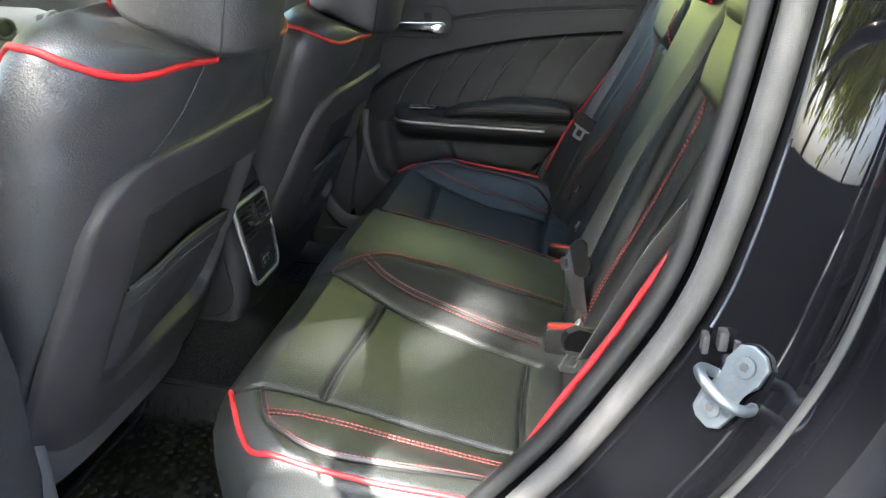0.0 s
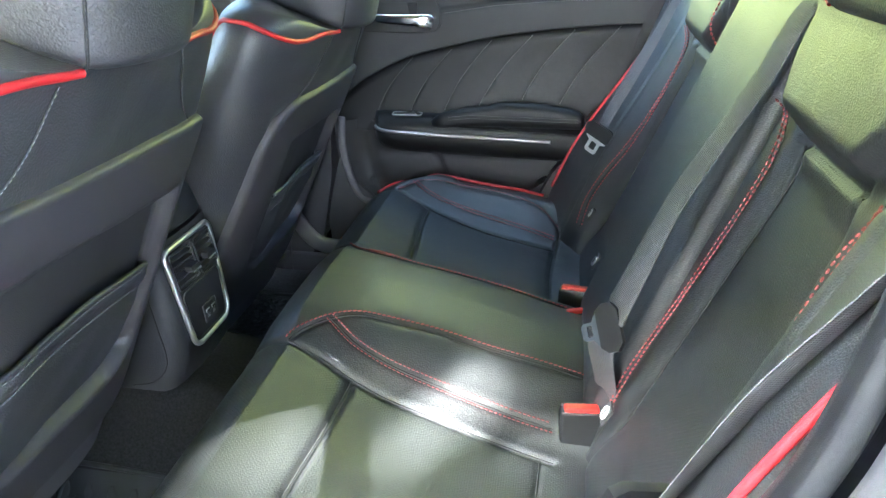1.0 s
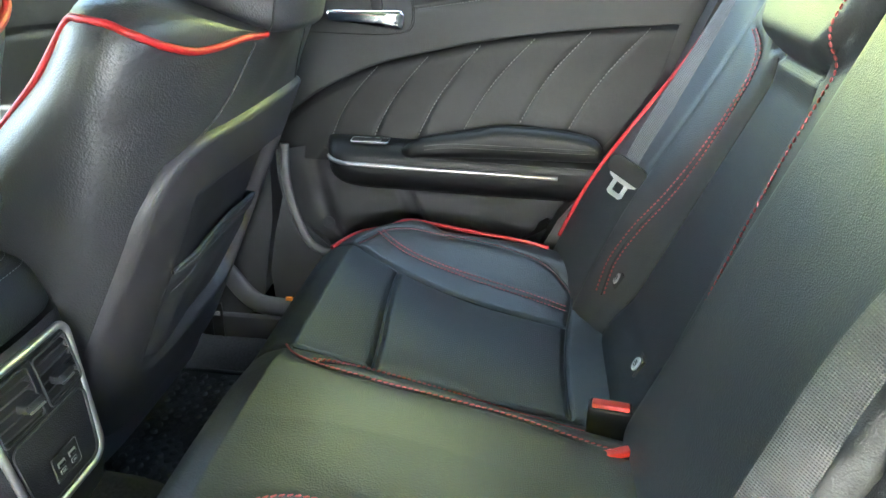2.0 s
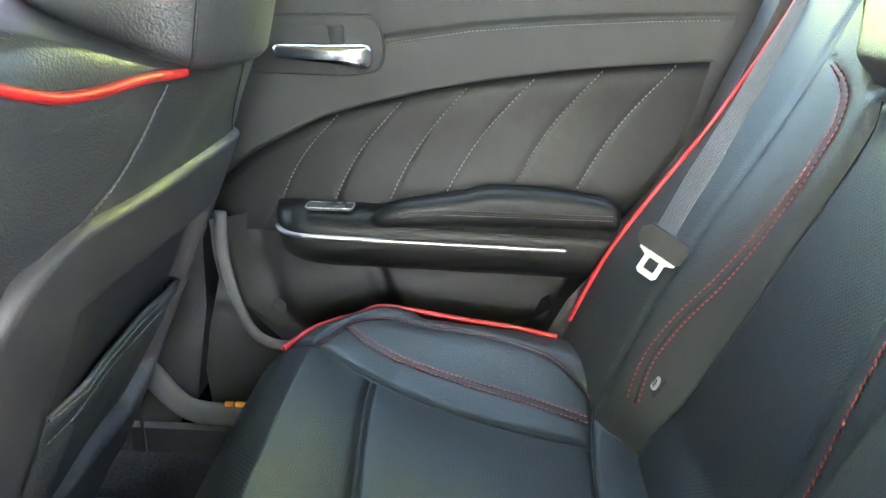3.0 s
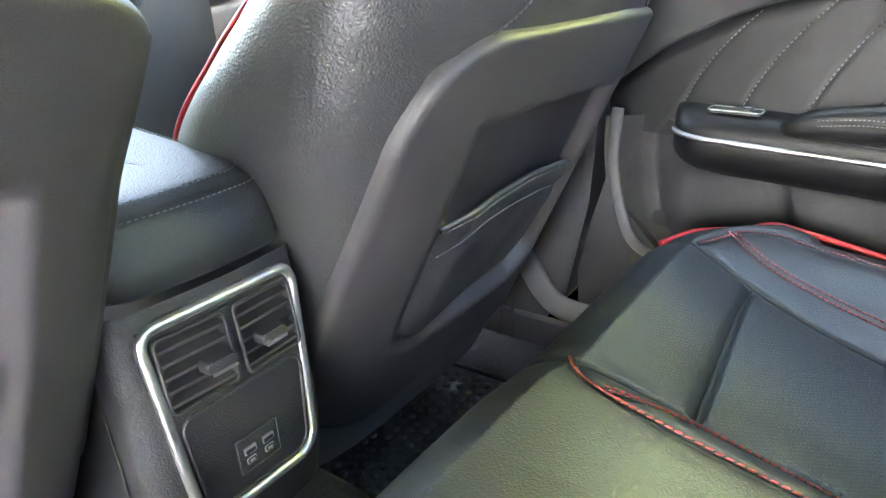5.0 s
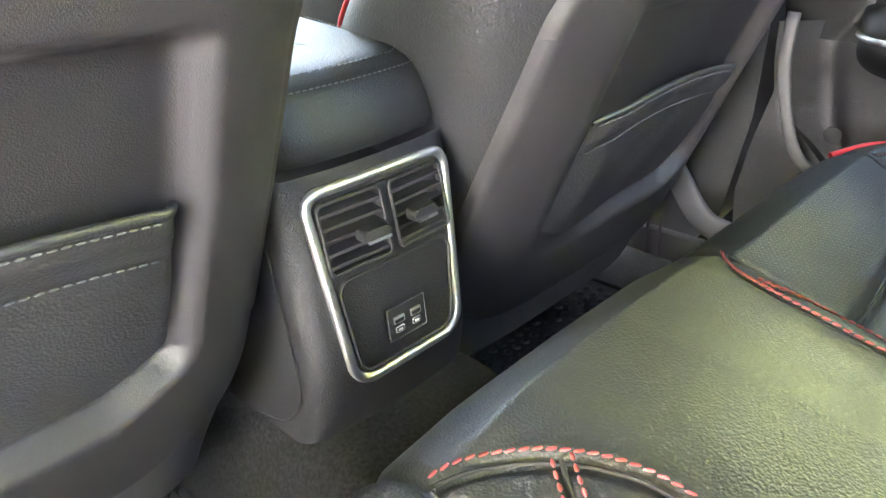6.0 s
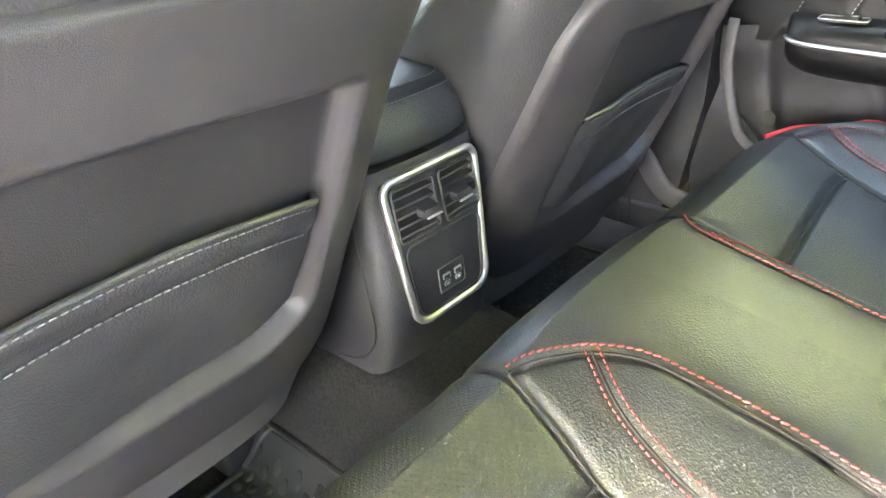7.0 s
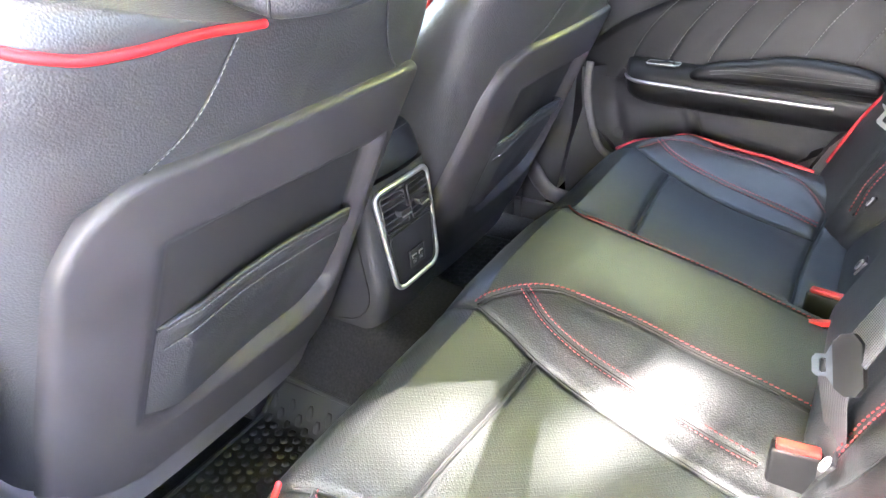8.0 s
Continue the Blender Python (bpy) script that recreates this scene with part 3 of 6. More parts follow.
def build_cushion():
    ps = [-0.34 + 0.02 * i for i in range(13)] + [-0.09 + 0.0045 * i for i in range(20)] + [0.0 + 0.003 * i for i in range(150)]
    qs_half = [0.0032 * i for i in range(202)] + [0.648 + 0.004 * i for i in range(9)] + [0.69 + 0.03 * i for i in range(9)]
    qs = [-q for q in qs_half[:0:-1]] + qs_half
    PP, QQ = np.meshgrid(ps, qs, indexing="ij")
    V = np.array([[cushion_at(p, q) for q in qs] for p in ps])
    A = np.abs(QQ)
    deep = [fine(l) for l in (INNER_SEAM, INSERT_SEAM, OUTER_SEAM)]
    mild = [fine(l) for l in (CENTRE_SEAM, EDGE_SEAM, REAR_SEAM)]
    tiny = [fine(l) for l in (INNER_TWIN, OUTER_TWIN)]
    XX = np.where(PP < 0, PP, PP + np.vectorize(FRONT_SHIFT)(np.minimum(A, 0.66)) * (1 - np.vectorize(lambda p: smooth(p, 0, 0.16))(PP)))
    d1, d2, d3 = (seam_distance(XX, A, l) for l in (deep, mild, tiny))
    dz = -np.maximum(np.maximum(0.0065 * np.exp(-(d1 / 0.0052) ** 2), 0.0045 * np.exp(-(d2 / 0.0042) ** 2)), 0.0022 * np.exp(-(d3 / 0.0045) ** 2))
    dz += 0.006 * (1 - np.exp(-np.minimum(d1, d2) / 0.022)) - 0.004
    # wrinkles of the cover near the seams
    wr = np.array([[noise.noise(Vector((x * 9, y * 34 + x * 12, 3.1))) * noise.noise(Vector((x * 4, y * 5, 7))) for x, y in zip(rx, ry)] for rx, ry in zip(V[..., 0], V[..., 1])])
    dz += 0.003 * wr * np.exp(-np.minimum(d1, d2) / 0.05)
    tilt = np.clip((PP + 0.09) / 0.09, 0, 1)
    V[..., 2] += dz * tilt
    V[..., 0] -= dz * (1 - tilt)
    n = len(qs)
    # which panel every face belongs to
    cx, cy = XX[:-1, :-1] + 0.002, (A[:-1, :-1] + A[1:, 1:]) / 2
    seam_c = np.interp(cx, [p[0] for p in CENTRE_SEAM], [p[1] for p in CENTRE_SEAM])
    seam_i = np.interp(cx, [p[0] for p in INNER_SEAM], [p[1] for p in INNER_SEAM])
    seam_o = np.interp(cx, [p[0] for p in OUTER_SEAM], [p[1] for p in OUTER_SEAM])
    seam_f = np.interp(cy, [0.196, 0.33, 0.43, 0.5], [0.096, 0.086, 0.08, 0.08])
    panel = np.where(cx < 0, np.where(cy < seam_i, 0, 2), np.where(cy < seam_c, 0, 1))
    panel = np.where((cy >= seam_i) & (cy < seam_o), np.where(cx < seam_f, 2, 3), panel)
    panel = np.where(cy >= seam_o, 4, panel)
    side = np.where((QQ[:-1, :-1] + QQ[1:, 1:]) < 0, 1, 0)
    flat, normals = V.reshape(-1, 3), grid_normals(V)
    uv = np.stack([QQ.ravel(), PP.ravel()], 1)
    jobs = [("centre_panel", panel == 0, LEATHER, "smooth black leather centre panel")]
    for s in (0, 1):
        jobs += [("inner_bolster", (panel == 1) & (side == s), LEATHER, ""), ("front_roll", (panel == 2) & (side == s), PERF, "perforated leather front roll"),
                 ("seat_insert", (panel == 3) & (side == s), PERF, "perforated leather seat insert"), ("outer_bolster", (panel == 4) & (side == s), LEATHER, "")]
    for name, mask, material, label in jobs:
        ii, jj = np.nonzero(mask)
        faces = np.stack([ii * n + jj, (ii + 1) * n + jj, (ii + 1) * n + jj + 1, ii * n + jj + 1], 1)
        used, inv = np.unique(faces.ravel(), return_inverse=True)
        ob = obj(name, flat[used].tolist(), inv.reshape(-1, 4).tolist(), material, None, label, uvs=uv[used])
        ob.data.normals_split_custom_set_from_vertices(normals[used].tolist())
        under(ob, bench)


build_cushion()


def on_cushion(line, lift=0.0, s=1):
    out = []
    for x, y in line:
        p = x
        for _ in range(8):
            p = 0.5 * p + 0.5 * (x - FRONT_SHIFT(min(y, 0.66)) * (1 - smooth(p, 0.0, 0.16)))
        out.append(Vector((x, s * y, cushion_z(max(p, 0), y) + (ROLL_Z(p * 1.05) - 0.017 * (1 - smooth(y, 0.11, 0.19)) * (1 - math.exp(p / 0.03)) if p < 0 else 0) + lift)))
    return out


for s in (1, -1):
    pts = on_cushion(PIPING, 0.002, s)
    pts = [Vector((q.x, q.y + s * 0.0015, q.z)) for q in pts]
    under(tube("piping", pts, 0.0037, RED, None, "red leather piping"), bench)
    for base, name in ((INNER_TWIN, "twin_stitching"), (OUTER_TWIN, "twin_stitching")):
        for d in (-0.0052, 0.0052):
            ln = [Vector(p) for p in on_cushion(fine(offset_line(fine(base, 0.01), d), 0.004), 0.0022, s)]
            under(stitches(name, ln, THREADRED, None, 0.0046, 0.0020, 0.00125), bench)
    ln = on_cushion(fine(offset_line(fine(CENTRE_SEAM, 0.01), -0.0045), 0.004), 0.0005, s)
    under(stitches("seam_stitching", ln, THREADRED, None, 0.0056, 0.0016, 0.0013, slant=0.0009, lift=0.0006), bench)
    ln = on_cushion(fine(offset_line(fine(EDGE_SEAM, 0.01), -0.005), 0.004), 0.0003, s)
    under(stitches("edge_stitching", ln, THREADRED, None, 0.004, 0.0018, 0.0008), bench)


for s in (1, -1):
    for base, dep in ((INNER_SEAM, 0.0048), (INSERT_SEAM, 0.0048), (OUTER_SEAM, 0.0048), (CENTRE_SEAM, 0.003), (EDGE_SEAM, 0.003), (REAR_SEAM, 0.003), (INNER_TWIN, 0.0012), (OUTER_TWIN, 0.0012)):
        base = [q for q in base if q[0] > -0.04]
        # thin black tube in each groove stands in for its crease shade
        under(tube("seam", on_cushion(fine(base, 0.012), -dep, s), 0.0013, RUBBER, None, "black line in the seam groove, put in as crease shade", sides=5), bench)


# backrest
def back_plane(z):
    return 0.45 + 0.375 * (z - 0.37)


BOLSTER = pchip([0.28, 0.372, 0.458, 0.556, 0.648, 0.72, 0.80, 0.86], [0.098, 0.100, 0.097, 0.078, 0.052, 0.036, 0.025, 0.02])
# the near bolster is plumper than the far one
LEFT_FULLER = pchip([0.28, 0.40, 0.49, 0.545, 0.60, 0.65, 0.70, 0.80, 0.86], [0.004, 0.008, 0.011, 0.013, 0.018, 0.027, 0.031, 0.031, 0.028])
TWIN_REL = pchip([0.33, 0.36, 0.40, 0.45, 0.52, 0.60, 0.66, 0.70, 0.73, 0.75, 0.77], [0.154, 0.159, 0.163, 0.158, 0.143, 0.129, 0.121, 0.119, 0.129, 0.148, 0.185])
INS_REL = pchip([0.33, 0.40, 0.56, 0.69, 0.74], [0.128, 0.118, 0.098, 0.082, 0.08])


def backrest_at(z, y):
    a = abs(y)
    rel = a - 0.345
    zz = min(z, 0.86)
    x = back_plane(zz)
    g = 0.5 * smooth(a, 0.462, 0.535) + 0.5 * smooth(a, 0.515, 0.672)
    x -= (BOLSTER(zz) + (LEFT_FULLER(zz) if y < 0 else 0.0)) * g
    x -= 0.030 * (1 - smooth(a, 0.135, 0.185)) * smooth(zz, 0.26, 0.36)
    ins = INS_REL(min(zz, 0.74))
    x += 0.016 * (1 - smooth(abs(rel), ins - 0.012, ins + 0.03)) * (1 - smooth(zz, 0.70, 0.76)) * smooth(zz, 0.30, 0.36)
    x -= 0.034 * (1 - smooth(abs(rel), 0.07 + 0.8 * max(0, zz - 0.75), 0.125 + 0.8 * max(0, zz - 0.75))) * smooth(zz, 0.742, 0.785)
    if z > 0.86:
        t = min(1.0, (z - 0.86) / 0.06) * math.pi / 2
        return x + 0.035 * (1 - math.cos(t)) + max(0, z - 0.92) * 1.0, y, 0.86 + 0.035 * math.sin(t)
    return x, y, z


def build_backrest():
    zs = [0.25 + 0.0055 * i for i in range(112)] + [0.87 + 0.01 * i for i in range(15)]
    ys_half = [0.0052 * i for i in range(130)]
    ys = [-q for q in ys_half[:0:-1]] + ys_half
    Z, Y = np.meshgrid(zs, ys, indexing="ij")
    V = np.array([[backrest_at(z, y) for y in ys] for z in zs])
    A = np.abs(Y)
    REL = np.abs(A - 0.345)
    ins = np.vectorize(lambda z: INS_REL(min(z, 0.74)))(Z)
    twin = np.vectorize(TWIN_REL)(Z)
    on = Z < 0.745
    groove = 0.006 * np.exp(-((REL - ins) / 0.005) ** 2) * on
    groove += 0.0035 * np.exp(-((REL - twin) / 0.006) ** 2) * (Z < 0.77) * ((Y < 0) | (A > 0.345))
    groove += 0.012 * np.exp(-((A - 0.172) / 0.006) ** 2)
    groove += 0.005 * np.exp(-((A - 0.150) / 0.0045) ** 2)
    # seam under the head pillow
    lip = 0.742 + 0.25 * np.maximum(0, REL - 0.06)
    groove += 0.010 * np.exp(-((Z - lip) / 0.006) ** 2) * (REL < 0.10)
    wing = seam_distance(Z, REL, [[(0.742, 0.075), (0.765, 0.105), (0.80, 0.135), (0.86, 0.15)]])
    groove += 0.006 * np.exp(-(wing / 0.005) ** 2)
    groove += 0.005 * np.exp(-((A - 0.545) / 0.006) ** 2)
    wr = np.array([[noise.noise(Vector((z * 30, y * 8, 1.7))) * noise.noise(Vector((z * 6, y * 5, 4))) for z, y in zip(rz, ry)] for rz, ry in zip(Z, Y)])
    V[..., 0] += groove + 0.004 * wr * np.exp(-np.abs(REL - twin + 0.03) / 0.03)
    n = len(ys)
    normals = grid_normals(V)
    flat, uv = V.reshape(-1, 3), np.stack([Y.ravel(), Z.ravel()], 1)
    ca, cr, cz = (A[:-1, :-1] + A[1:, 1:]) / 2, (REL[:-1, :-1] + REL[1:, 1:]) / 2, Z[:-1, :-1]
    ci = ins[:-1, :-1]
    side = np.where((Y[:-1, :-1] + Y[1:, 1:]) < 0, 1, 0)
    centre = ca < 0.15
    insert = (cr < ci) & (cz < 0.745)
    jobs = [("centre_backrest", centre, LEATHER, "smooth black leather centre backrest")]
    for s in (0, 1):
        jobs += [("backrest_insert", insert & (side == s) & ~centre, PERF, "perforated leather backrest insert"), ("backrest_bolster", ~insert & ~centre & (side == s), LEATHER, "")]
    for name, mask, material, label in jobs:
        ii, jj = np.nonzero(mask)
        faces = np.stack([ii * n + jj, ii * n + jj + 1, (ii + 1) * n + jj + 1, (ii + 1) * n + jj], 1)
        used, inv = np.unique(faces.ravel(), return_inverse=True)
        ob = obj(name, flat[used].tolist(), inv.reshape(-1, 4)[:, ::-1].tolist(), material, None, label, uvs=uv[used])
        ob.data.normals_split_custom_set_from_vertices(normals[used].tolist())
        under(ob, bench)


build_backrest()


def on_back(y_of_z, z0, z1, lift=0.001, n=120):
    out = []
    for z in steps(z0, z1, n):
        y = y_of_z(z)
        x, yy, zz = backrest_at(z, y)
        out.append(Vector((x - lift, yy, zz - lift * 0.3)))
    return out


for s in (1, -1):
    # the far seat meets the centre part in one bold row, the near one in a twin row
    for k in (1, -1):
        for d in (-0.0055, 0.0055):
            if s > 0 and k < 0:
                continue
            ln = on_back(lambda z: s * (0.345 + k * (TWIN_REL(z) + d)), 0.345, 0.765)
            under(stitches("twin_stitching", ln, THREADRED, None, 0.0050, 0.0026, 0.0013, normal=(-1, 0, 0.3)), bench)
    if s > 0:
        ln = on_back(lambda z: 0.345 - min(TWIN_REL(min(z, 0.70)), 0.163), 0.34, 0.84, 0.0016)
        under(stitches("centre_stitching", ln, THREADRED, None, 0.0058, 0.0020, 0.0016, slant=0.0012, normal=(-1, 0, 0.3)), bench)
    for k in (1, -1):
        if s > 0 and k < 0:
            continue
        for fn, dep in ((lambda z: s * (0.345 + k * TWIN_REL(z)), -0.0022), (lambda z: s * (0.345 + k * INS_REL(min(z, 0.74))), -0.0045)):
            ln = on_back(fn, 0.34, 0.765 if dep > -0.003 else 0.738, dep, 40)
            # backrest grooves get the same black tubes as crease shade
            under(tube("seam", ln, 0.0013, RUBBER, None, "black line in the seam groove, put in as crease shade", sides=5), bench)
    pts = [backrest_at(z, s * 0.6695) for z in (0.372, 0.42, 0.458, 0.51, 0.556, 0.60, 0.648, 0.69, 0.72, 0.76, 0.80, 0.84)]
    pts = [(x - 0.002, y, z) for x, y, z in pts]
    under(tube("backrest_piping", pts, 0.0038, RED, None, "red leather piping"), bench)
    # outer flank of the backrest behind the piping
    zs = steps(0.27, 0.86, 40)
    fl = lambda u, z: (backrest_at(z, s * 0.6695)[0] + u, s * (0.6695 + 0.006 * math.sin(min(1, u / 0.02) * 1.57)), z)
    us = [0.0, 0.006, 0.012, 0.02, 0.05, 0.10, 0.2]
    under(sheet("backrest_flank", fl, us if s > 0 else us, zs, LEATHER), bench)

# ---- front seats ----
SEAT_W = pchip([0.15, 0.24, 0.30, 0.40, 0.55, 0.65, 0.72, 0.78, 0.82, 0.85, 0.875, 0.89, 0.898], [0.22, 0.24, 0.258, 0.270, 0.276, 0.277, 0.277, 0.275, 0.272, 0.264, 0.235, 0.155, 0.02])
SEAT_D = pchip([0.15, 0.30, 0.45, 0.61, 0.70, 0.75, 0.82, 0.86, 0.89, 0.898], [0.20, 0.23, 0.28, 0.29, 0.26, 0.235, 0.205, 0.185, 0.12, 0.03])
SEAT_TOP = pchip([0.15, 0.80, 0.83, 0.855, 0.88, 0.898], [0, 0, -0.003, -0.014, -0.045, -0.09])
SEAT_EXP = pchip([0.15, 0.60, 0.72, 0.82, 0.90], [4.0, 4.0, 3.0, 2.3, 2.2])
SEAT_Y = -0.375


def seat_back_x(z):
    return -0.131 + 0.44 * (z - 0.621) + SEAT_TOP(z)


def fuller(side, z):
    """The seat swells more to one side than to the other."""
    return 1.0 + 0.12 * smooth(z, 0.45, 0.7) if side < 0 else 1.0 + 0.13 * smooth(z, 0.60, 0.74)


def seat_ring(theta, z, out=0.0):
    """A place on the seat's back: theta in degrees from the middle of its rear side."""
    w, d = SEAT_W(z) + out, SEAT_D(z) + 2 * out
    c, s = math.cos(radians(theta)), math.sin(radians(theta))
    rel = w * math.copysign(abs(s) ** (2 / SEAT_EXP(z)), s) * fuller(s, z)
    return seat_back_x(z) + out - d / 2 + d / 2 * math.copysign(abs(c) ** (2 / SEAT_EXP(z)), c), rel, z


def seat_rear_x(rel, z, out=0.0):
    w, d = SEAT_W(z) + out, SEAT_D(z)
    q = min(0.9995, abs(rel) / (w * fuller(rel, z)))
    return seat_back_x(z) + out - d / 2 * (1 - (1 - q ** SEAT_EXP(z)) ** (1 / SEAT_EXP(z)))


def edge_curve(rel, start, span, drop):
    q = min(1.0, max(0.0, (abs(rel) - start) / span))
    return drop * (1 - math.sqrt(max(0.0, 1 - q * q)))


def ramp(x, a, b):
    """A straight ramp with barely eased ends."""
    t = min(1.0, max(0.0, (x - a) / (b - a)))
    return 0.8 * t + 0.2 * t * t * (3 - 2 * t)


def recess(rel, z):
    """1 inside the sunk field of the shell, 0 outside."""
    r0, r1 = -0.158, 0.186 - 0.05 * max(0.0, 0.52 - z)
    side = smooth(rel, r0 - 0.016, r0) * (1 - ramp(rel, r1 - 0.002, r1 + 0.015))
    low = 0.378 + 0.9 * max(0.0, abs(rel - 0.01) - 0.12) ** 1.25
    return side * ramp(z, low - 0.020, low) * (1 - ramp(z, 0.634 - 0.05 * rel, 0.642 - 0.05 * rel))


def sunk(rel):
    """Depth of the sunk field: shallow at one side, deepest at the other."""
    return 0.004 + 0.022 * smooth(rel, -0.17, 0.08)


def seat_place(p):
    return Vector((p[0], p[1] + SEAT_Y, p[2]))


def front_seat():
    seat = empty("front_seat", (-0.35, SEAT_Y, 0.05))
    zs = [0.21 + 0.0135 * i for i in range(41)] + [0.76 + 0.006 * i for i in range(19)] + [0.874, 0.879, 0.884, 0.888, 0.892, 0.895, 0.898]
    th = [3.0 * i for i in range(121)]

    def ring(z, t):
        p = list(seat_ring(t, z))
        if z < 0.71 and math.cos(radians(t)) > 0:
            p[0] -= 0.05 * smooth(0.71 - z, 0.0, 0.03) * (1 - smooth(abs(p[1]), 0.205, 0.25))
        if z > 0.74:
            p[0] += 0.004 * noise.noise(Vector((p[1] * 14, z * 22, 2.0)))
        if z > 0.80:
            # hollow under the head restraint
            p[2] = min(p[2], 0.8275 + 0.36 * max(0.0, -0.040 - p[0]) + 0.022 * smooth(abs(p[1]), 0.09, 0.24))
        return seat_place(p)
    under(sheet("backrest", ring, zs, th, SEATBACK, None, "black leather backrest cover"), seat)
    # moulded shell
    na, nb = 110, 110

    def shell_top(rel):
        return 0.716 - (edge_curve(rel, 0.165, 0.0865, 0.085) if rel < 0 else edge_curve(rel, 0.205, 0.0645, 0.024) + 0.05 * max(0.0, rel - 0.1))

    def shell_low(rel):
        return 0.276 + edge_curve(rel, 0.125, 0.147, 0.13)

    def shell(a, b):
        over_a, over_b = max(0.0, abs(a) - 1), max(0.0, b - 1, -b)
        turn = min(1.0, max(over_a, over_b) / 0.03) * math.pi / 2
        a2, b2 = max(-1, min(1, a)), max(0, min(1, b))
        rel = a2 * (0.2515 if a2 < 0 else 0.268)
        top, bot = shell_top(rel), shell_low(rel)
        z = bot + (top - bot) * b2
        x = seat_rear_x(rel, z, 0.010)
        x -= sunk(rel) * recess(rel, z)
        # rounded rim that turns in to the leather, square to the outline
        x -= 0.020 * (1 - math.cos(turn))
        nr, nz = 0.0, 0.0
        if over_b:
            fn, way = (shell_top, 1) if b > 1 else (shell_low, -1)
            lo, hi = max(-0.2510, rel - 0.002), min(0.2675, rel + 0.002)
            g = (fn(hi) - fn(lo)) / (hi - lo)
            n = math.hypot(g, 1)
            nr, nz = -g * way / n, way / n
        if over_a:
            nr, nz = math.copysign(1, a), 0.3 * nz
        k = 0.011 * math.sin(turn) * (0.5 if b < 0 else 1)
        return seat_place((x, rel + nr * k, z + nz * k))
    field = mat("seat_field", (0.036, 0.034, 0.0345), 0.5, bump=0.3, bump_scale=900, kind="cells", vary=0.15, vary_scale=14)
    sh = sheet("back_shell", shell, [-1.03, -1.02, -1.01] + [math.sin(math.pi / 2 * u) for u in steps(-1, 1, na)] + [1.01, 1.02, 1.03], [-0.03, -0.015] + steps(0, 1, nb) + [1.006, 1.012, 1.018, 1.024, 1.03], SHELL, None, "moulded dark grey plastic seat back shell")
    sh.data.materials.append(field)
    for f in sh.data.polygons:
        f.material_index = 1 if recess(f.center.y - SEAT_Y, f.center.z) > 0.93 else 0
    under(sh, seat)

    def hem(rel):
        return 0.545 - 0.55 * (rel - 0.0) ** 2 - 0.02 * rel

    def pocket(u, b):
        rel = -0.1585 + 0.345 * u
        bot = 0.384 + 0.9 * max(0.0, abs(rel - 0.01) - 0.12) ** 1.25
        z = bot + (hem(rel) - bot) * b
        edge = min(1.0, u / 0.14, (1 - u) / 0.025)
        down = hem(rel) - z
        puff = 0.005 * math.sin(math.pi * min(1, down / 0.034)) if down < 0.034 else 0.003 * smooth(down, 0.034, 0.06)
        x = seat_rear_x(rel, z, 0.010) - sunk(rel) + (0.004 + (0.002 + sunk(rel) * 0.42) * b + puff) * (0.1 + 0.9 * edge) + 0.003 * edge * noise.noise(Vector((rel * 11, z * 16, 5)))
        return seat_place((x, rel, z))
    pk = under(sheet("map_pocket", pocket, steps(0, 1, 70), steps(0, 1, 46), SEATBACK, None, "leather map pocket with white stitching"), seat)
    hemline = [pocket(u, 0.995) for u in steps(0.0, 1.0, 30)]
    under(tube("pocket_hem", hemline, 0.0035, SEATBACK, None, "rolled leather hem"), seat)
    for dz, name in ((-0.006, "pocket_stitching"), (-0.036, "pocket_stitching")):
        ln = []
        for u in steps(0.03, 0.97, 80):
            rel = -0.1585 + 0.345 * u
            bot = 0.384 + 0.9 * max(0.0, abs(rel - 0.01) - 0.12) ** 1.25
            b = (hem(rel) + dz - bot) / (hem(rel) - bot)
            ln.append(pocket(u, b) + Vector((0.0018, 0, 0)))
        ob = stitches(name, ln, THREADGREY, None, 0.0055, 0.0022, 0.0009, normal=(1, 0, -0.3))
        under(ob, seat)
    # piping over the shoulders and down the sides
    for s in (1, -1):
        path = [(12, 0.824), (16, 0.825), (22, 0.827), (28, 0.827), (34, 0.825), (40, 0.8245), (46, 0.8255), (52, 0.830), (58, 0.835), (64, 0.841), (70, 0.847), (76, 0.852), (82, 0.857), (88, 0.860), (100, 0.862), (110, 0.861), (119, 0.845), (122, 0.80), (123, 0.76), (124, 0.70), (125, 0.62), (125, 0.5), (125, 0.40)]
        pts = [seat_place(seat_ring(s * t, z, 0.0012)) for t, z in path]
        under(tube("piping", pts, 0.0042, RED, None, "red leather piping"), seat)
        ln = [seat_place(seat_ring(s * t, z, 0.0008)) for t, z in ((17, 0.818), (18, 0.80), (18.5, 0.78), (19.5, 0.76), (22, 0.74), (27, 0.722))]
        under(tube("seam", ln, 0.0011, RUBBER, None), seat)
        under(stitches("seam_stitching", curve_points(ln, 0.004), THREADGREY, None, 0.004, 0.002, 0.00045, normal=(1, 0, 0), lift=0.001), seat)
    apron = sheet("apron", lambda t, z: seat_place(seat_ring(t, z, 0.003)), steps(-88, 88, 60), steps(0.212, 0.33, 12), GREYTRIM, None, "grey felt lower seat edge")
    under(apron, seat)
    # seat base with its skirt
    def base(u, t):
        x = -0.82 + 0.47 * u
        w = 0.245 - 0.05 * abs(2 * u - 1) ** 4
        zt = 0.33 - 0.06 * u + 0.02 * math.sin(u * 3)
        c, s = math.cos(t), math.sin(t)
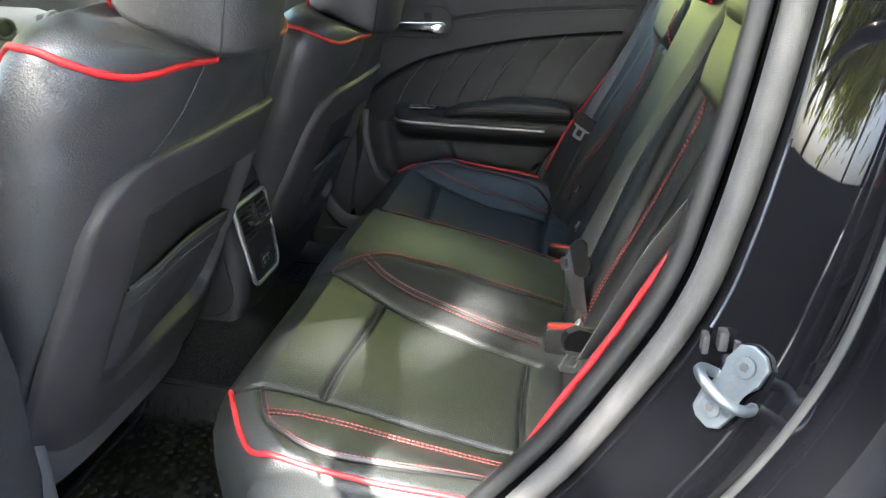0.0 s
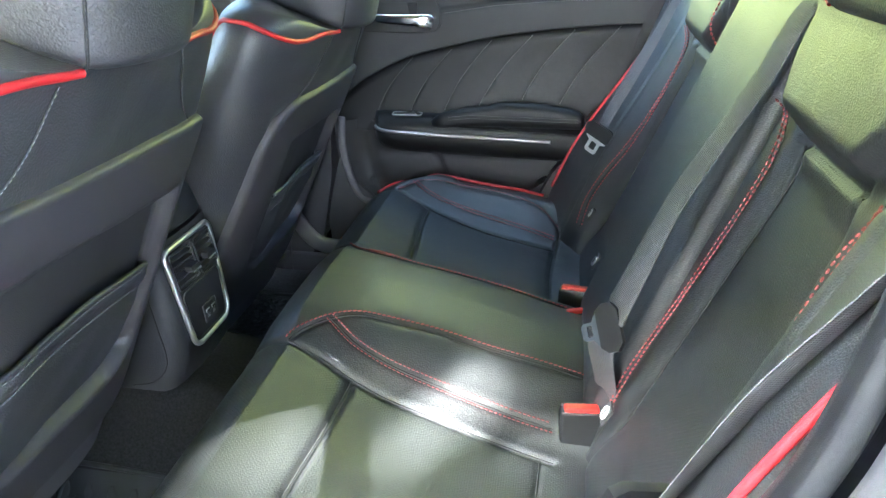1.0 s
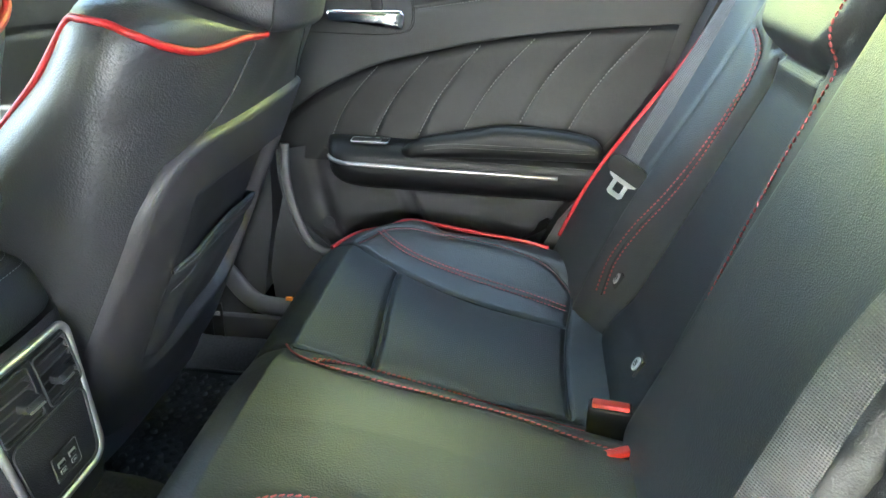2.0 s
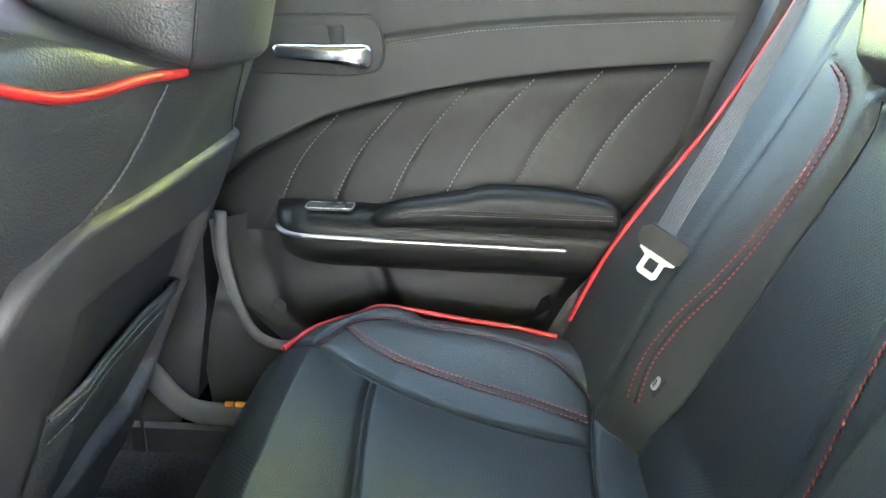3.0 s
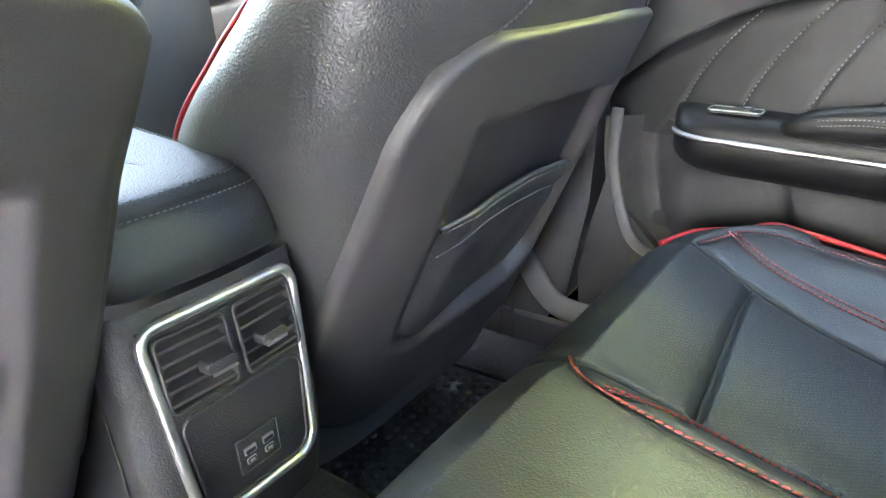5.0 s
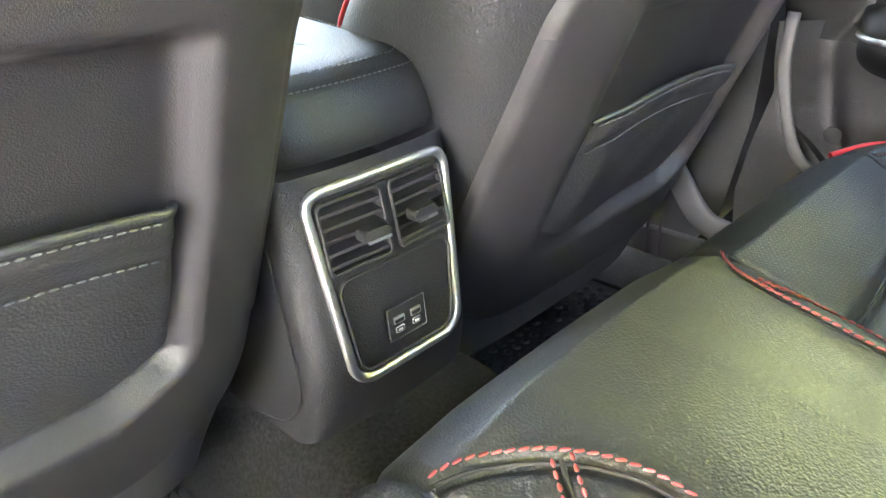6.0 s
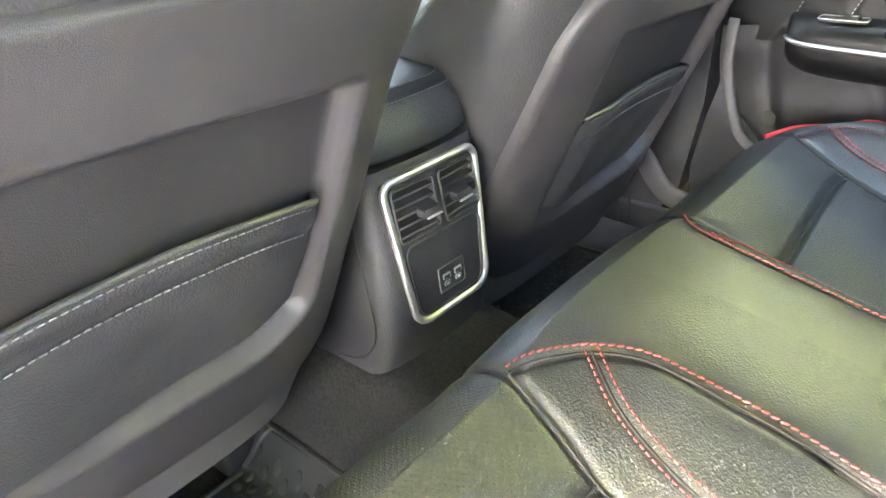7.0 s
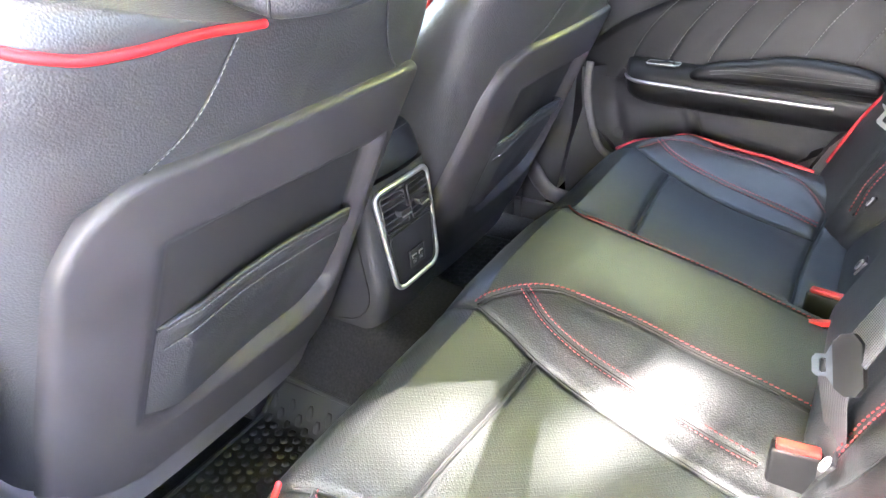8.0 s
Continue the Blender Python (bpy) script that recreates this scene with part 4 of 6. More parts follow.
        return seat_place((x, w * math.copysign(abs(c) ** 0.5, c), 0.235 + (zt - 0.215 if s > 0 else 0.065) * math.copysign(abs(s) ** 0.5, s)))
    under(sheet("seat_cushion", base, steps(0, 1, 24), steps(0, 2 * math.pi, 48), SEATBACK), seat)
    under(box("base_frame", (-0.76, SEAT_Y - 0.2, 0.11), (-0.47, SEAT_Y + 0.2, 0.20), CARPET, None, bevel=0.02), seat)
    for s in (1, -1):
        under(box("rail", (-0.86, SEAT_Y + s * 0.19 - 0.018, 0.055), (-0.44, SEAT_Y + s * 0.19 + 0.018, 0.112), PLASTIC, None, "black steel seat rail", bevel=0.006), seat)
        under(box("rail_cover", (-0.482, SEAT_Y + s * 0.19 - 0.026, 0.052), (-0.428, SEAT_Y + s * 0.19 + 0.026, 0.118), PLASTIC, None, bevel=0.012, seg=3), seat)
    under(box("side_cover", (-0.62, SEAT_Y - 0.268, 0.16), (-0.27, SEAT_Y - 0.235, 0.335), GREYTRIM, None, "grey plastic recliner cover", bevel=0.014, seg=3), seat)
    # head restraint
    hr = empty("head_restraint", (-0.06, SEAT_Y, 0.83))
    hr.parent = seat
    hr.matrix_parent_inverse = Matrix.Translation(seat.location).inverted()

    def hrp(u, t, out=0.0):
        """The restraint: a rounded block whose underside climbs towards the front."""
        c, s = math.cos(radians(t)), math.sin(radians(t))
        low = (1 - (1 - min(1.0, u / 0.07)) ** 2.2) ** (1 / 2.2)
        high = (1 - (1 - min(1.0, (1 - u) / 0.30)) ** 2.4) ** (1 / 2.4)
        k = (0.80 + 0.20 * low) * (0.45 + 0.55 * high)
        e = 2 / 2.5
        x = -0.103 + (0.100 + out) * k * math.copysign(abs(c) ** e, c)
        rel = (0.094 + out) * k * (1 + 0.35 * u) * math.copysign(abs(s) ** e, s)
        zb = 0.824 + 0.36 * max(0.0, -0.040 - x)
        z = zb + (1.045 - zb) * u
        return seat_place((x + 0.05 * u, rel, z))

    def in_hr(ob):
        ob.parent = hr
        ob.matrix_parent_inverse = (Matrix.Translation(hr.location)).inverted()
        return ob
    us = [0.0, 0.003, 0.008, 0.015, 0.025, 0.037, 0.05] + steps(0.07, 0.99, 34) + [0.996, 1.0]
    pad = in_hr(sheet("cushion", hrp, us, [4 * i for i in range(91)], SEATBACK, None, "black leather head restraint cover"))
    bm = bmesh.new()
    bm.from_mesh(pad.data)
    bmesh.ops.remove_doubles(bm, verts=bm.verts, dist=1e-5)
    bmesh.ops.holes_fill(bm, edges=[e for e in bm.edges if len(e.link_faces) == 1])
    bm.to_mesh(pad.data)
    bm.free()
    sharp(pad, 60)
    for t in (54, -54):
        ln = [hrp(u, t, 0.0003) for u in steps(0.01, 0.85, 40)]
        in_hr(tube("seam", ln, 0.0015, RUBBER, None))
        in_hr(stitches("seam_stitching", ln, SEATBACK, None, 0.004, 0.002, 0.0007, normal=(0.7, math.copysign(0.7, t), 0), lift=0.001))
        ln = [hrp(u, t * 2.75, 0.0015) for u in steps(0.01, 0.95, 30)]
        in_hr(tube("piping", ln, 0.004, RED, None, "red leather piping"))
        ln = [hrp(0.012, t + math.copysign(a, t), 0.0005) for a in steps(0, 90, 20)]
        in_hr(tube("hem", ln, 0.0016, SEATBACK, None, "sewn lower hem"))
    for s in (1, -1):
        v, f = tube_data([Vector((-0.085, SEAT_Y + s * 0.07, z)) for z in (0.78, 0.83, 0.86)], 0.006, 10)
        in_hr(obj("post", v, f, CHROME))
    return seat


driver_seat = tagged(front_seat(), "black leather driver seat with red piping, seen from behind", "car seat", "front seats")
passenger_seat = copy_thing(driver_seat, Matrix.Translation((-0.35, -SEAT_Y, 0.05 - 0.058)))
_tag = [passenger_seat.location + Vector((0.35 - 0.103 - 0.014 * k, -0.082 - 0.002 * k - 0.004, 0.798 - 0.05 - 0.002 + 0.0065 * k)) for k in range(4)]
v, f = tube_data([p + Vector((0, -0.003, 0)) for p in _tag], 0.0055, 8, 0.22, up=(0, 1, 0.4))
_rag = obj("cloth_label", v, f, WHITE, None, "small white cloth label under the head restraint")
_rag.parent = passenger_seat
_rag.matrix_parent_inverse = Matrix.Translation(passenger_seat.location).inverted()
tagged(passenger_seat, "black leather passenger seat with red piping, set a little lower", "car seat", "front seats")


# ---- centre console ----
console = tagged(empty("centre_console", (-0.4, 0, 0.2)), "dark grey console end with air vents, charging sockets and padded lid", "console")


def face_x(z):
    return pchip([0.20, 0.26, 0.29, 0.315, 0.48, 0.495, 0.52], [-0.238, -0.221, -0.213, -0.210, -0.2340, -0.238, -0.246])(z)


CON_W = pchip([0.18, 0.24, 0.27, 0.32, 0.40, 0.47, 0.50], [0.106, 0.100, 0.096, 0.093, 0.094, 0.097, 0.098])


def con_ring(u, z):
    """Half-ring round the end of the console: u from -1 to 1."""
    w, fx = CON_W(z), face_x(z)
    r = 0.026
    L = 0.50
    flat = w - r
    total = 2 * flat + math.pi * r + 2 * L
    s = (u + 1) / 2 * total
    if s < L:
        return (fx - r - (L - s), -w, z)
    s -= L
    if s < math.pi * r / 2:
        a = s / r
        return (fx - r + r * math.sin(a), -w + r - r * math.cos(a), z)
    s -= math.pi * r / 2
    if s < 2 * flat:
        bulge = 0.004 * math.sin(math.pi * s / (2 * flat))
        y = -flat + s
        dent = 0.012 * smooth(z, 0.318, 0.322) * (1 - smooth(z, 0.474, 0.478)) * (1 - smooth(abs(y), 0.052, 0.056))
        return (fx + bulge - dent, y, z)
    s -= 2 * flat
    if s < math.pi * r / 2:
        a = s / r
        return (fx - r + r * math.cos(a), flat + r * math.sin(a), z)
    s -= math.pi * r / 2
    return (fx - r - s, w, z)


us = steps(-1, -0.40, 8)[:-1] + steps(-0.40, 0.40, 90) + steps(0.40, 1, 8)[1:]
under(sheet("body", con_ring, us, [0.17, 0.20, 0.22, 0.235, 0.25, 0.262, 0.275, 0.29, 0.31, 0.317, 0.3185, 0.32, 0.3215, 0.323, 0.34, 0.38, 0.42, 0.46, 0.473, 0.4745, 0.476, 0.4775, 0.479, 0.484, 0.488, 0.492], PLASTIC, None, "grained dark plastic console body"), console)


def con_face(a, b, d):
    """On the console's rear face: a across, b the height."""
    return (face_x(b) + 0.0045 * math.cos(math.pi * a / 0.16) + d, a, b)


def ring_outline(w0, w1, z0, z1, r0, r1, seg=8):
    """A frame outline: half-width w0 below, w1 above."""
    pts = []
    for cx, cz, a0, r in ((w0, z0, -90, r0), (w1, z1, 0, r1), (-w1, z1, 90, r1), (-w0, z0, 180, r0)):
        ox, oz = (-r if cx > 0 else r), (r if cz == z0 else -r)
        for k in range(seg + 1):
            a = radians(a0 + 90 * k / seg)
            pts.append((cx + ox + r * math.cos(a), cz + oz + r * math.sin(a)))
    return pts


def dense(line, step=0.004):
    """A closed outline cut into even short pieces."""
    out = []
    for a, b in zip(line, line[1:] + line[:1]):
        n = max(1, int((b - a).length / step))
        out += [a.lerp(b, k / n) for k in range(n)]
    return [p for p, q in zip(out, out[1:] + out[:1]) if (p - q).length > 1e-5] + [out[0], out[1]]


ring = [Vector(con_face(a, b, 0.004)) for a, b in ring_outline(0.0640, 0.0755, 0.311, 0.479, 0.022, 0.014)]
v, f = tube_data(dense(ring), 0.0046, 10)
under(obj("vent_frame", v, f, SATIN, None, "satin silver frame"), console)
deep = lambda a, b, d: con_face(a, b, d - 0.011)
under(slab("vent_panel", ring_outline(0.0635, 0.0705, 0.311, 0.413, 0.020, 0.002), 0.015, deep, PLASTIC, None, "smooth dark plastic panel", bevel=0.001), console)
for name, x0, x1, z0, z1 in (("vent_bar", -0.074, 0.074, 0.4705, 0.4775), ("vent_bar", -0.0055, 0.0055, 0.412, 0.471), ("vent_bar", 0.0665, 0.0740, 0.412, 0.471), ("vent_bar", -0.0740, -0.0665, 0.412, 0.471)):
    under(slab(name, [(x0, z0), (x1, z0), (x1, z1), (x0, z1)], 0.0145, deep, PLASTIC, None, bevel=0.001), console)
for s in (1, -1):
    # each air vent: box frame, slats and a tab
    lo, hi = (0.006, 0.066) if s > 0 else (-0.066, -0.006)
    vent = empty("air_vent", con_face((lo + hi) / 2, 0.446, 0.0))
    vent.parent = console
    vent.matrix_parent_inverse = Matrix.Translation(console.location).inverted()

    def in_vent(ob):
        ob.parent = vent
        ob.matrix_parent_inverse = Matrix.Translation(vent.location).inverted()
        return ob
    # black sheet behind the slats stands in for the shaded duct
    in_vent(slab("backing", round_rect(lo, 0.414, hi, 0.469, 0.004), 0.0015, lambda a, b, d: con_face(a, b, -0.0110 + d), RUBBER, None, "black backing sheet for the vent's shaded depth", bevel=0))
    rim = [Vector(con_face(a, b, 0.006)) for a, b in round_rect(lo - 0.001, 0.413, hi + 0.001, 0.470, 0.005)]
    v, f = tube_data(dense(rim), 0.0017, 8)
    in_vent(obj("rim", v, f, PLASTIC))
    for i in range(5):
        z = 0.4205 + 0.0105 * i
        pts = [(a, z) for a in (lo + 0.001, hi - 0.001)]
        c = [Vector(con_face(a, z, 0.0)) for a, z in pts]
        bm = bmesh.new()
        quad = []
        for p in c:
            quad.append([bm.verts.new(p + Vector(o)) for o in ((0.0060, 0, -0.0036), (0.0066, 0, -0.0004), (-0.0070, 0, 0.0016), (-0.0072, 0, -0.0002))])
        for k in range(4):
            bm.faces.new((quad[0][k], quad[0][(k + 1) % 4], quad[1][(k + 1) % 4], quad[1][k]))
        bm.faces.new(quad[0][::-1])
        bm.faces.new(quad[1])
        in_vent(part("slat", bm, SHELL, None, smooth=False))
    mid = (lo + hi) / 2 + (0.013 if s < 0 else -0.004)
    in_vent(slab("tab", round_rect(mid - 0.014, 0.432, mid + 0.014, 0.4425, 0.004), 0.012, lambda a, b, d: con_face(a, b, 0.005 + d), PLASTIC, None, "thumb tab", bevel=0.003))
    in_vent(slab("tab_edge", round_rect(mid - 0.012, 0.4322, mid + 0.012, 0.4345, 0.001), 0.001, lambda a, b, d: con_face(a, b, 0.017 + d), SATIN, None, bevel=0))
bead = [Vector(con_face(a, b, 0.0045)) for a, b in ring_outline(0.056, 0.062, 0.318, 0.405, 0.016, 0.012)]
v, f = tube_data(dense(bead), 0.0018, 6)
under(obj("panel_bead", v, f, PLASTIC), console)
sock = empty("charging_socket", con_face(0.006, 0.356, 0.004))
sock.parent = console
sock.matrix_parent_inverse = Matrix.Translation(console.location).inverted()


def in_sock(ob):
    ob.parent = sock
    ob.matrix_parent_inverse = Matrix.Translation(sock.location).inverted()
    return ob


in_sock(slab("plate", round_rect(-0.023, 0.335, 0.020, 0.365, 0.002), 0.002, lambda a, b, d: con_face(a, b, 0.0038 + d), PLASTIC, None, "dark socket plate", bevel=0.0006))
edge = [Vector(con_face(a, b, 0.0058)) for a, b in round_rect(-0.023, 0.335, 0.020, 0.365, 0.002)]
v, f = tube_data(curve_points(edge + [edge[0]], 0.003), 0.0005, 5)
in_sock(obj("plate_edge", v, f, GREYTRIM))
for c in (-0.0115, 0.0080):
    in_sock(slab("port", round_rect(c - 0.0062, 0.3500, c + 0.0062, 0.3565, 0.0008), 0.0008, lambda a, b, d: con_face(a, b, 0.0058 + d), SATIN, None, "metal socket rim", bevel=0.0002))
    # flat black patch on the rim stands in for the opening's shaded depth
    in_sock(slab("port_hole_patch", round_rect(c - 0.0050, 0.3507, c + 0.0050, 0.3541, 0.0004), 0.0004, lambda a, b, d: con_face(a, b, 0.0067 + d), RUBBER, None, bevel=0))
    in_sock(slab("symbol", round_rect(c - 0.005, 0.3410, c + 0.005, 0.3470, 0.0015), 0.0003, lambda a, b, d: con_face(a, b, 0.0060 + d), WHITE, None, "small white charging symbol", bevel=0))
    in_sock(slab("symbol_inside", round_rect(c - 0.0042, 0.3418, c + 0.0042, 0.3462, 0.001), 0.0003, lambda a, b, d: con_face(a, b, 0.0064 + d), PLASTIC, None, bevel=0))
    in_sock(slab("symbol_bar", round_rect(c - 0.0025, 0.3429, c + 0.0025, 0.3450, 0.0005), 0.0003, lambda a, b, d: con_face(a, b, 0.0068 + d), WHITE, None, bevel=0))


# padded lid
LID_LEVELS = [(0.497, 0.010), (0.499, 0.004), (0.504, 0.0), (0.520, 0.0), (0.536, 0.001), (0.546, 0.003), (0.5525, 0.0065), (0.5560, 0.0100), (0.5566, 0.0120), (0.5590, 0.0145), (0.561, 0.020), (0.562, 0.032), (0.5625, 0.06), (0.5625, 0.085)]


def lid_ring(level, inset, n=26):
    """The lid's U-shaped outline at a height, drawn in by the inset."""
    w, r = 0.098 - inset, max(0.002, 0.036 - 0.4 * inset)
    rear = -0.240 - 0.30 * (level - 0.50) - inset
    sides = [-0.60 + (rear - r - 0.006 + 0.60) * k / 5 for k in range(6)]
    pts = [(x, -w) for x in sides]
    for k in range(9):
        a = math.pi / 2 * k / 8
        pts.append((rear - r + r * math.sin(a), -w + r - r * math.cos(a)))
    for k in range(1, n):
        pts.append((rear, (-w + r) + 2 * (w - r) * k / n))
    for k in range(9):
        a = math.pi / 2 * k / 8
        pts.append((rear - r + r * math.cos(a), w - r + r * math.sin(a)))
    pts += [(x, w) for x in sides[::-1]]
    # bowed rear end, top rising gently to the front
    return [Vector((x + 0.010 * (1 - (y / 0.098) ** 2) * smooth(x, -0.32, -0.26), y, level + (0.085 * max(0.0, -0.27 - x) if level > 0.53 else 0.03 * max(0.0, -0.27 - x) * smooth(level, 0.50, 0.53)))) for x, y in pts]


rings = [lid_ring(z, i) for z, i in LID_LEVELS]
n = len(rings[0])
verts = [p for r in rings for p in r]
faces = [(i * n + k, i * n + k + 1, (i + 1) * n + k + 1, (i + 1) * n + k) for i in range(len(rings) - 1) for k in range(n - 1)]
last = (len(rings) - 1) * n
faces += [(last + k, last + k + 1, last + n - 2 - k, last + n - 1 - k) for k in range(n // 2 - 1)]
under(obj("lid", verts, faces, LEATHER, None, "padded black leather console lid"), console)
for z, inset in ((0.5500, 0.0050), (0.5592, 0.0155)):
    ln = curve_points([p + Vector((0.0004, 0, 0.0012)) for p in lid_ring(z, inset)], 0.003)
    under(stitches("lid_stitching", ln, THREADGREY, None, 0.0042, 0.0016, 0.0007, lift=0.0004), console)
under(tube("side_joint", [(-0.262, -0.0965, 0.47), (-0.254, -0.0958, 0.412), (-0.245, -0.0953, 0.355), (-0.238, -0.0960, 0.311), (-0.243, -0.0985, 0.285), (-0.266, -0.1005, 0.262), (-0.30, -0.103, 0.255)], 0.0011, RUBBER, None, "panel joint", sides=6), console)

# ---- the closed rear door on the far side ----
ZC = pchip([-0.30, -0.20, -0.123, -0.085, -0.004, 0.091, 0.192, 0.284, 0.375, 0.48, 0.56], [0.47, 0.535, 0.593, 0.615, 0.652, 0.678, 0.700, 0.715, 0.726, 0.735, 0.741])
REAR = pchip([0.28, 0.314, 0.401, 0.457, 0.519, 0.596, 0.653, 0.738, 0.804, 0.90], [0.272, 0.291, 0.332, 0.377, 0.416, 0.475, 0.507, 0.528, 0.555, 0.60])
FRONT = pchip([0.28, 0.30, 0.346, 0.428, 0.493, 0.60, 0.75, 0.90], [-0.08, -0.129, -0.157, -0.172, -0.173, -0.19, -0.23, -0.27])
QUILT = [((0.000, 0.650), (-0.090, 0.517)), ((0.095, 0.673), (-0.008, 0.520)), ((0.188, 0.694), (0.076, 0.524)), ((0.286, 0.711), (0.160, 0.538)), ((0.381, 0.724), (0.263, 0.556)), ((0.482, 0.733), (0.352, 0.549))]


def car_door():
    door = empty("rear_door", (0.15, 0.76, 0.3))

    def up(ob):
        return under(ob, door)

    def quilt_y(x, z):
        y = 0.758
        for (x0, z0), (x1, z1) in QUILT:
            t = (z - z1) / (z0 - z1)
            xs = x1 + (x0 - x1) * t - 0.012 * math.sin(math.pi * min(1, max(0, t)))
            y += 0.0016 * math.exp(-((x - xs) / 0.003) ** 2)
        gap = ZC(x) - z
        y -= 0.004 * smooth(gap, 0.0, 0.02)
        y += 0.005 * math.exp(-(gap / 0.003) ** 2)
        return y - 0.014 * smooth(gap, 0.06, 0.20)

    def upper_y(x, z):
        y = 0.7505
        if x > 0.05:
            zl = lerp_table(x, [0.06, 0.189, 0.301, 0.449, 0.56], [0.756, 0.777, 0.787, 0.796, 0.80])
            y += 0.0045 * math.exp(-((z - zl) / 0.0035) ** 2) + 0.003 * smooth(z, zl - 0.02, zl + 0.002)
        return y + 0.05 * smooth(z, 0.815, 0.865) ** 2

    us = steps(0, 1, 150)

    def quilt(u, t):
        z = 0.47 + 0.27 * t
        for _ in range(3):
            x = FRONT(z) - 0.09 + (REAR(z) - FRONT(z) + 0.09) * u
            z = 0.47 + (ZC(x) - 0.47) * t
        return (x, quilt_y(x, z), z)
    up(sheet("quilted_panel", quilt, us, steps(0, 1, 50), SOFT, None, "stitched soft black door panel"))

    def upper(u, t):
        z = 0.80
        for _ in range(3):
            x = FRONT(z) - 0.09 + (REAR(z) - FRONT(z) + 0.09) * u
            z = ZC(x) + (0.865 - ZC(x)) * t
        y = upper_y(x, z)
        if t < 0.015:
            y += 0.004 * (1 - t / 0.015)
        return (x, y, z)
    up(sheet("upper_panel", upper, us, [0, 0.005, 0.01, 0.015, 0.03] + steps(0.05, 1, 44), UPPERSKIN, None, "grained upper door panel"))
    ln = [Vector((x, upper_y(x, lerp_table(x, [0.06, 0.189, 0.301, 0.449, 0.56], [0.756, 0.777, 0.787, 0.796, 0.80]) - 0.0055) - 0.0008, lerp_table(x, [0.06, 0.189, 0.301, 0.449, 0.56], [0.756, 0.777, 0.787, 0.796, 0.80]) - 0.0055)) for x in steps(0.075, 0.535, 60)]
    up(stitches("panel_stitching", ln, THREADGREY, None, 0.0036, 0.0020, 0.0006, normal=(0, -1, 0)))

    def lower(u, t):
        z = 0.26 + 0.235 * t
        x = FRONT(z) - 0.02 + (REAR(z) - FRONT(z) + 0.02) * u
        y = 0.757
        y -= 0.030 * (1 - smooth(x - FRONT(z), -0.02, 0.03)) - 0.012 * math.exp(-((x - FRONT(z) - 0.045) / 0.02) ** 2)
        y -= 0.010 * smooth(z, 0.40, 0.46)
        # shallow upright groove slanting across the panel
        y += 0.010 * smooth(x, 0.030 + 0.4 * (0.40 - z), 0.05 + 0.4 * (0.40 - z)) - 0.010 * smooth(x, 0.06 + 0.4 * (0.40 - z), 0.075 + 0.4 * (0.40 - z))
        return (x, y, z)
    up(sheet("lower_panel", lower, us, steps(0, 1, 40), PLASTIC, None, "hard dark plastic lower door panel"))
    for (x0, z0), (x1, z1) in QUILT:
        ln = []
        for t in steps(0.02, 1.0, 40):
            z = z1 + (z0 - z1) * t
            x = x1 + (x0 - x1) * t - 0.012 * math.sin(math.pi * t)
            ln.append(Vector((x, quilt_y(x, z) - 0.0012, z)))
        up(stitches("panel_stitching", ln, THREADGREY, None, 0.0044, 0.0026, 0.0008, normal=(0, -1, 0)))
    # armrest: a section swept along the door
    SEC = [(0.775, 0.520), (0.735, 0.524), (0.712, 0.522), (0.698, 0.514), (0.690, 0.502), (0.687, 0.492), (0.6885, 0.4835), (0.687, 0.476), (0.690, 0.460), (0.697, 0.445), (0.712, 0.433), (0.74, 0.428), (0.775, 0.428)]

    def arm(u, k):
        y, z = SEC[int(k)]
        x = -0.097 + 0.515 * u
        e = math.sqrt(max(0.0, 1 - (1 - min(1, (x + 0.097) / 0.05)) ** 2))
        keep = 0.10 + 0.90 * e
        low = 0.5 + 0.5 * math.sqrt(max(0, 1 - (1 - min(1, (x + 0.097) / 0.10)) ** 2))
        yy = 0.765 - (0.765 - y) * keep
        zz = 0.492 + (z - 0.492) * (low if z < 0.492 else 0.75 + 0.25 * e) - 0.012 * u
        return (x, yy, zz)
    us2 = [0, 0.004, 0.01, 0.018, 0.028, 0.04, 0.055, 0.075, 0.1] + steps(0.13, 1, 20)
    up(sheet("armrest", arm, us2, list(range(len(SEC))), SOFT, None, "dark armrest body"))
    line = [arm(u, 6) for u in (0.012, 0.03, 0.06, 0.1, 0.2, 0.4, 0.6, 0.8, 0.845)]
    line = [(x, y - 0.002, z + 0.001) for x, y, z in line]
    up(tube("silver_strip", line, 0.0040, STRIP, None, "satin silver trim strip", sides=10, flat=1.0))
    groove = [(x, y - 0.0, z + 0.013) for x, y, z in [arm(u, 5) for u in (0.35, 0.5, 0.7, 0.98)]]
    up(tube("armrest_joint", groove, 0.0012, RUBBER, None))
    PT = pchip([0.047, 0.052, 0.068, 0.095, 0.144, 0.195, 0.215, 0.25, 0.31, 0.375, 0.40, 0.412, 0.416], [0.507, 0.517, 0.530, 0.542, 0.552, 0.561, 0.568, 0.570, 0.568, 0.560, 0.552, 0.538, 0.520])
    PB = pchip([0.047, 0.056, 0.075, 0.16, 0.30, 0.40, 0.412, 0.416], [0.505, 0.497, 0.4945, 0.498, 0.500, 0.502, 0.506, 0.518])

    def pad(x, t):
        top, bot = PT(x), PB(x)
        c, s = math.cos(radians(t)), math.sin(radians(t))
        zm, hz = (top + bot) / 2, (top - bot) / 2
        end = math.sqrt(max(0.0, 1 - (1 - min(1, (x - 0.047) / 0.03)) ** 2)) * math.sqrt(max(0.0, 1 - (1 - min(1, (0.416 - x) / 0.012)) ** 2))
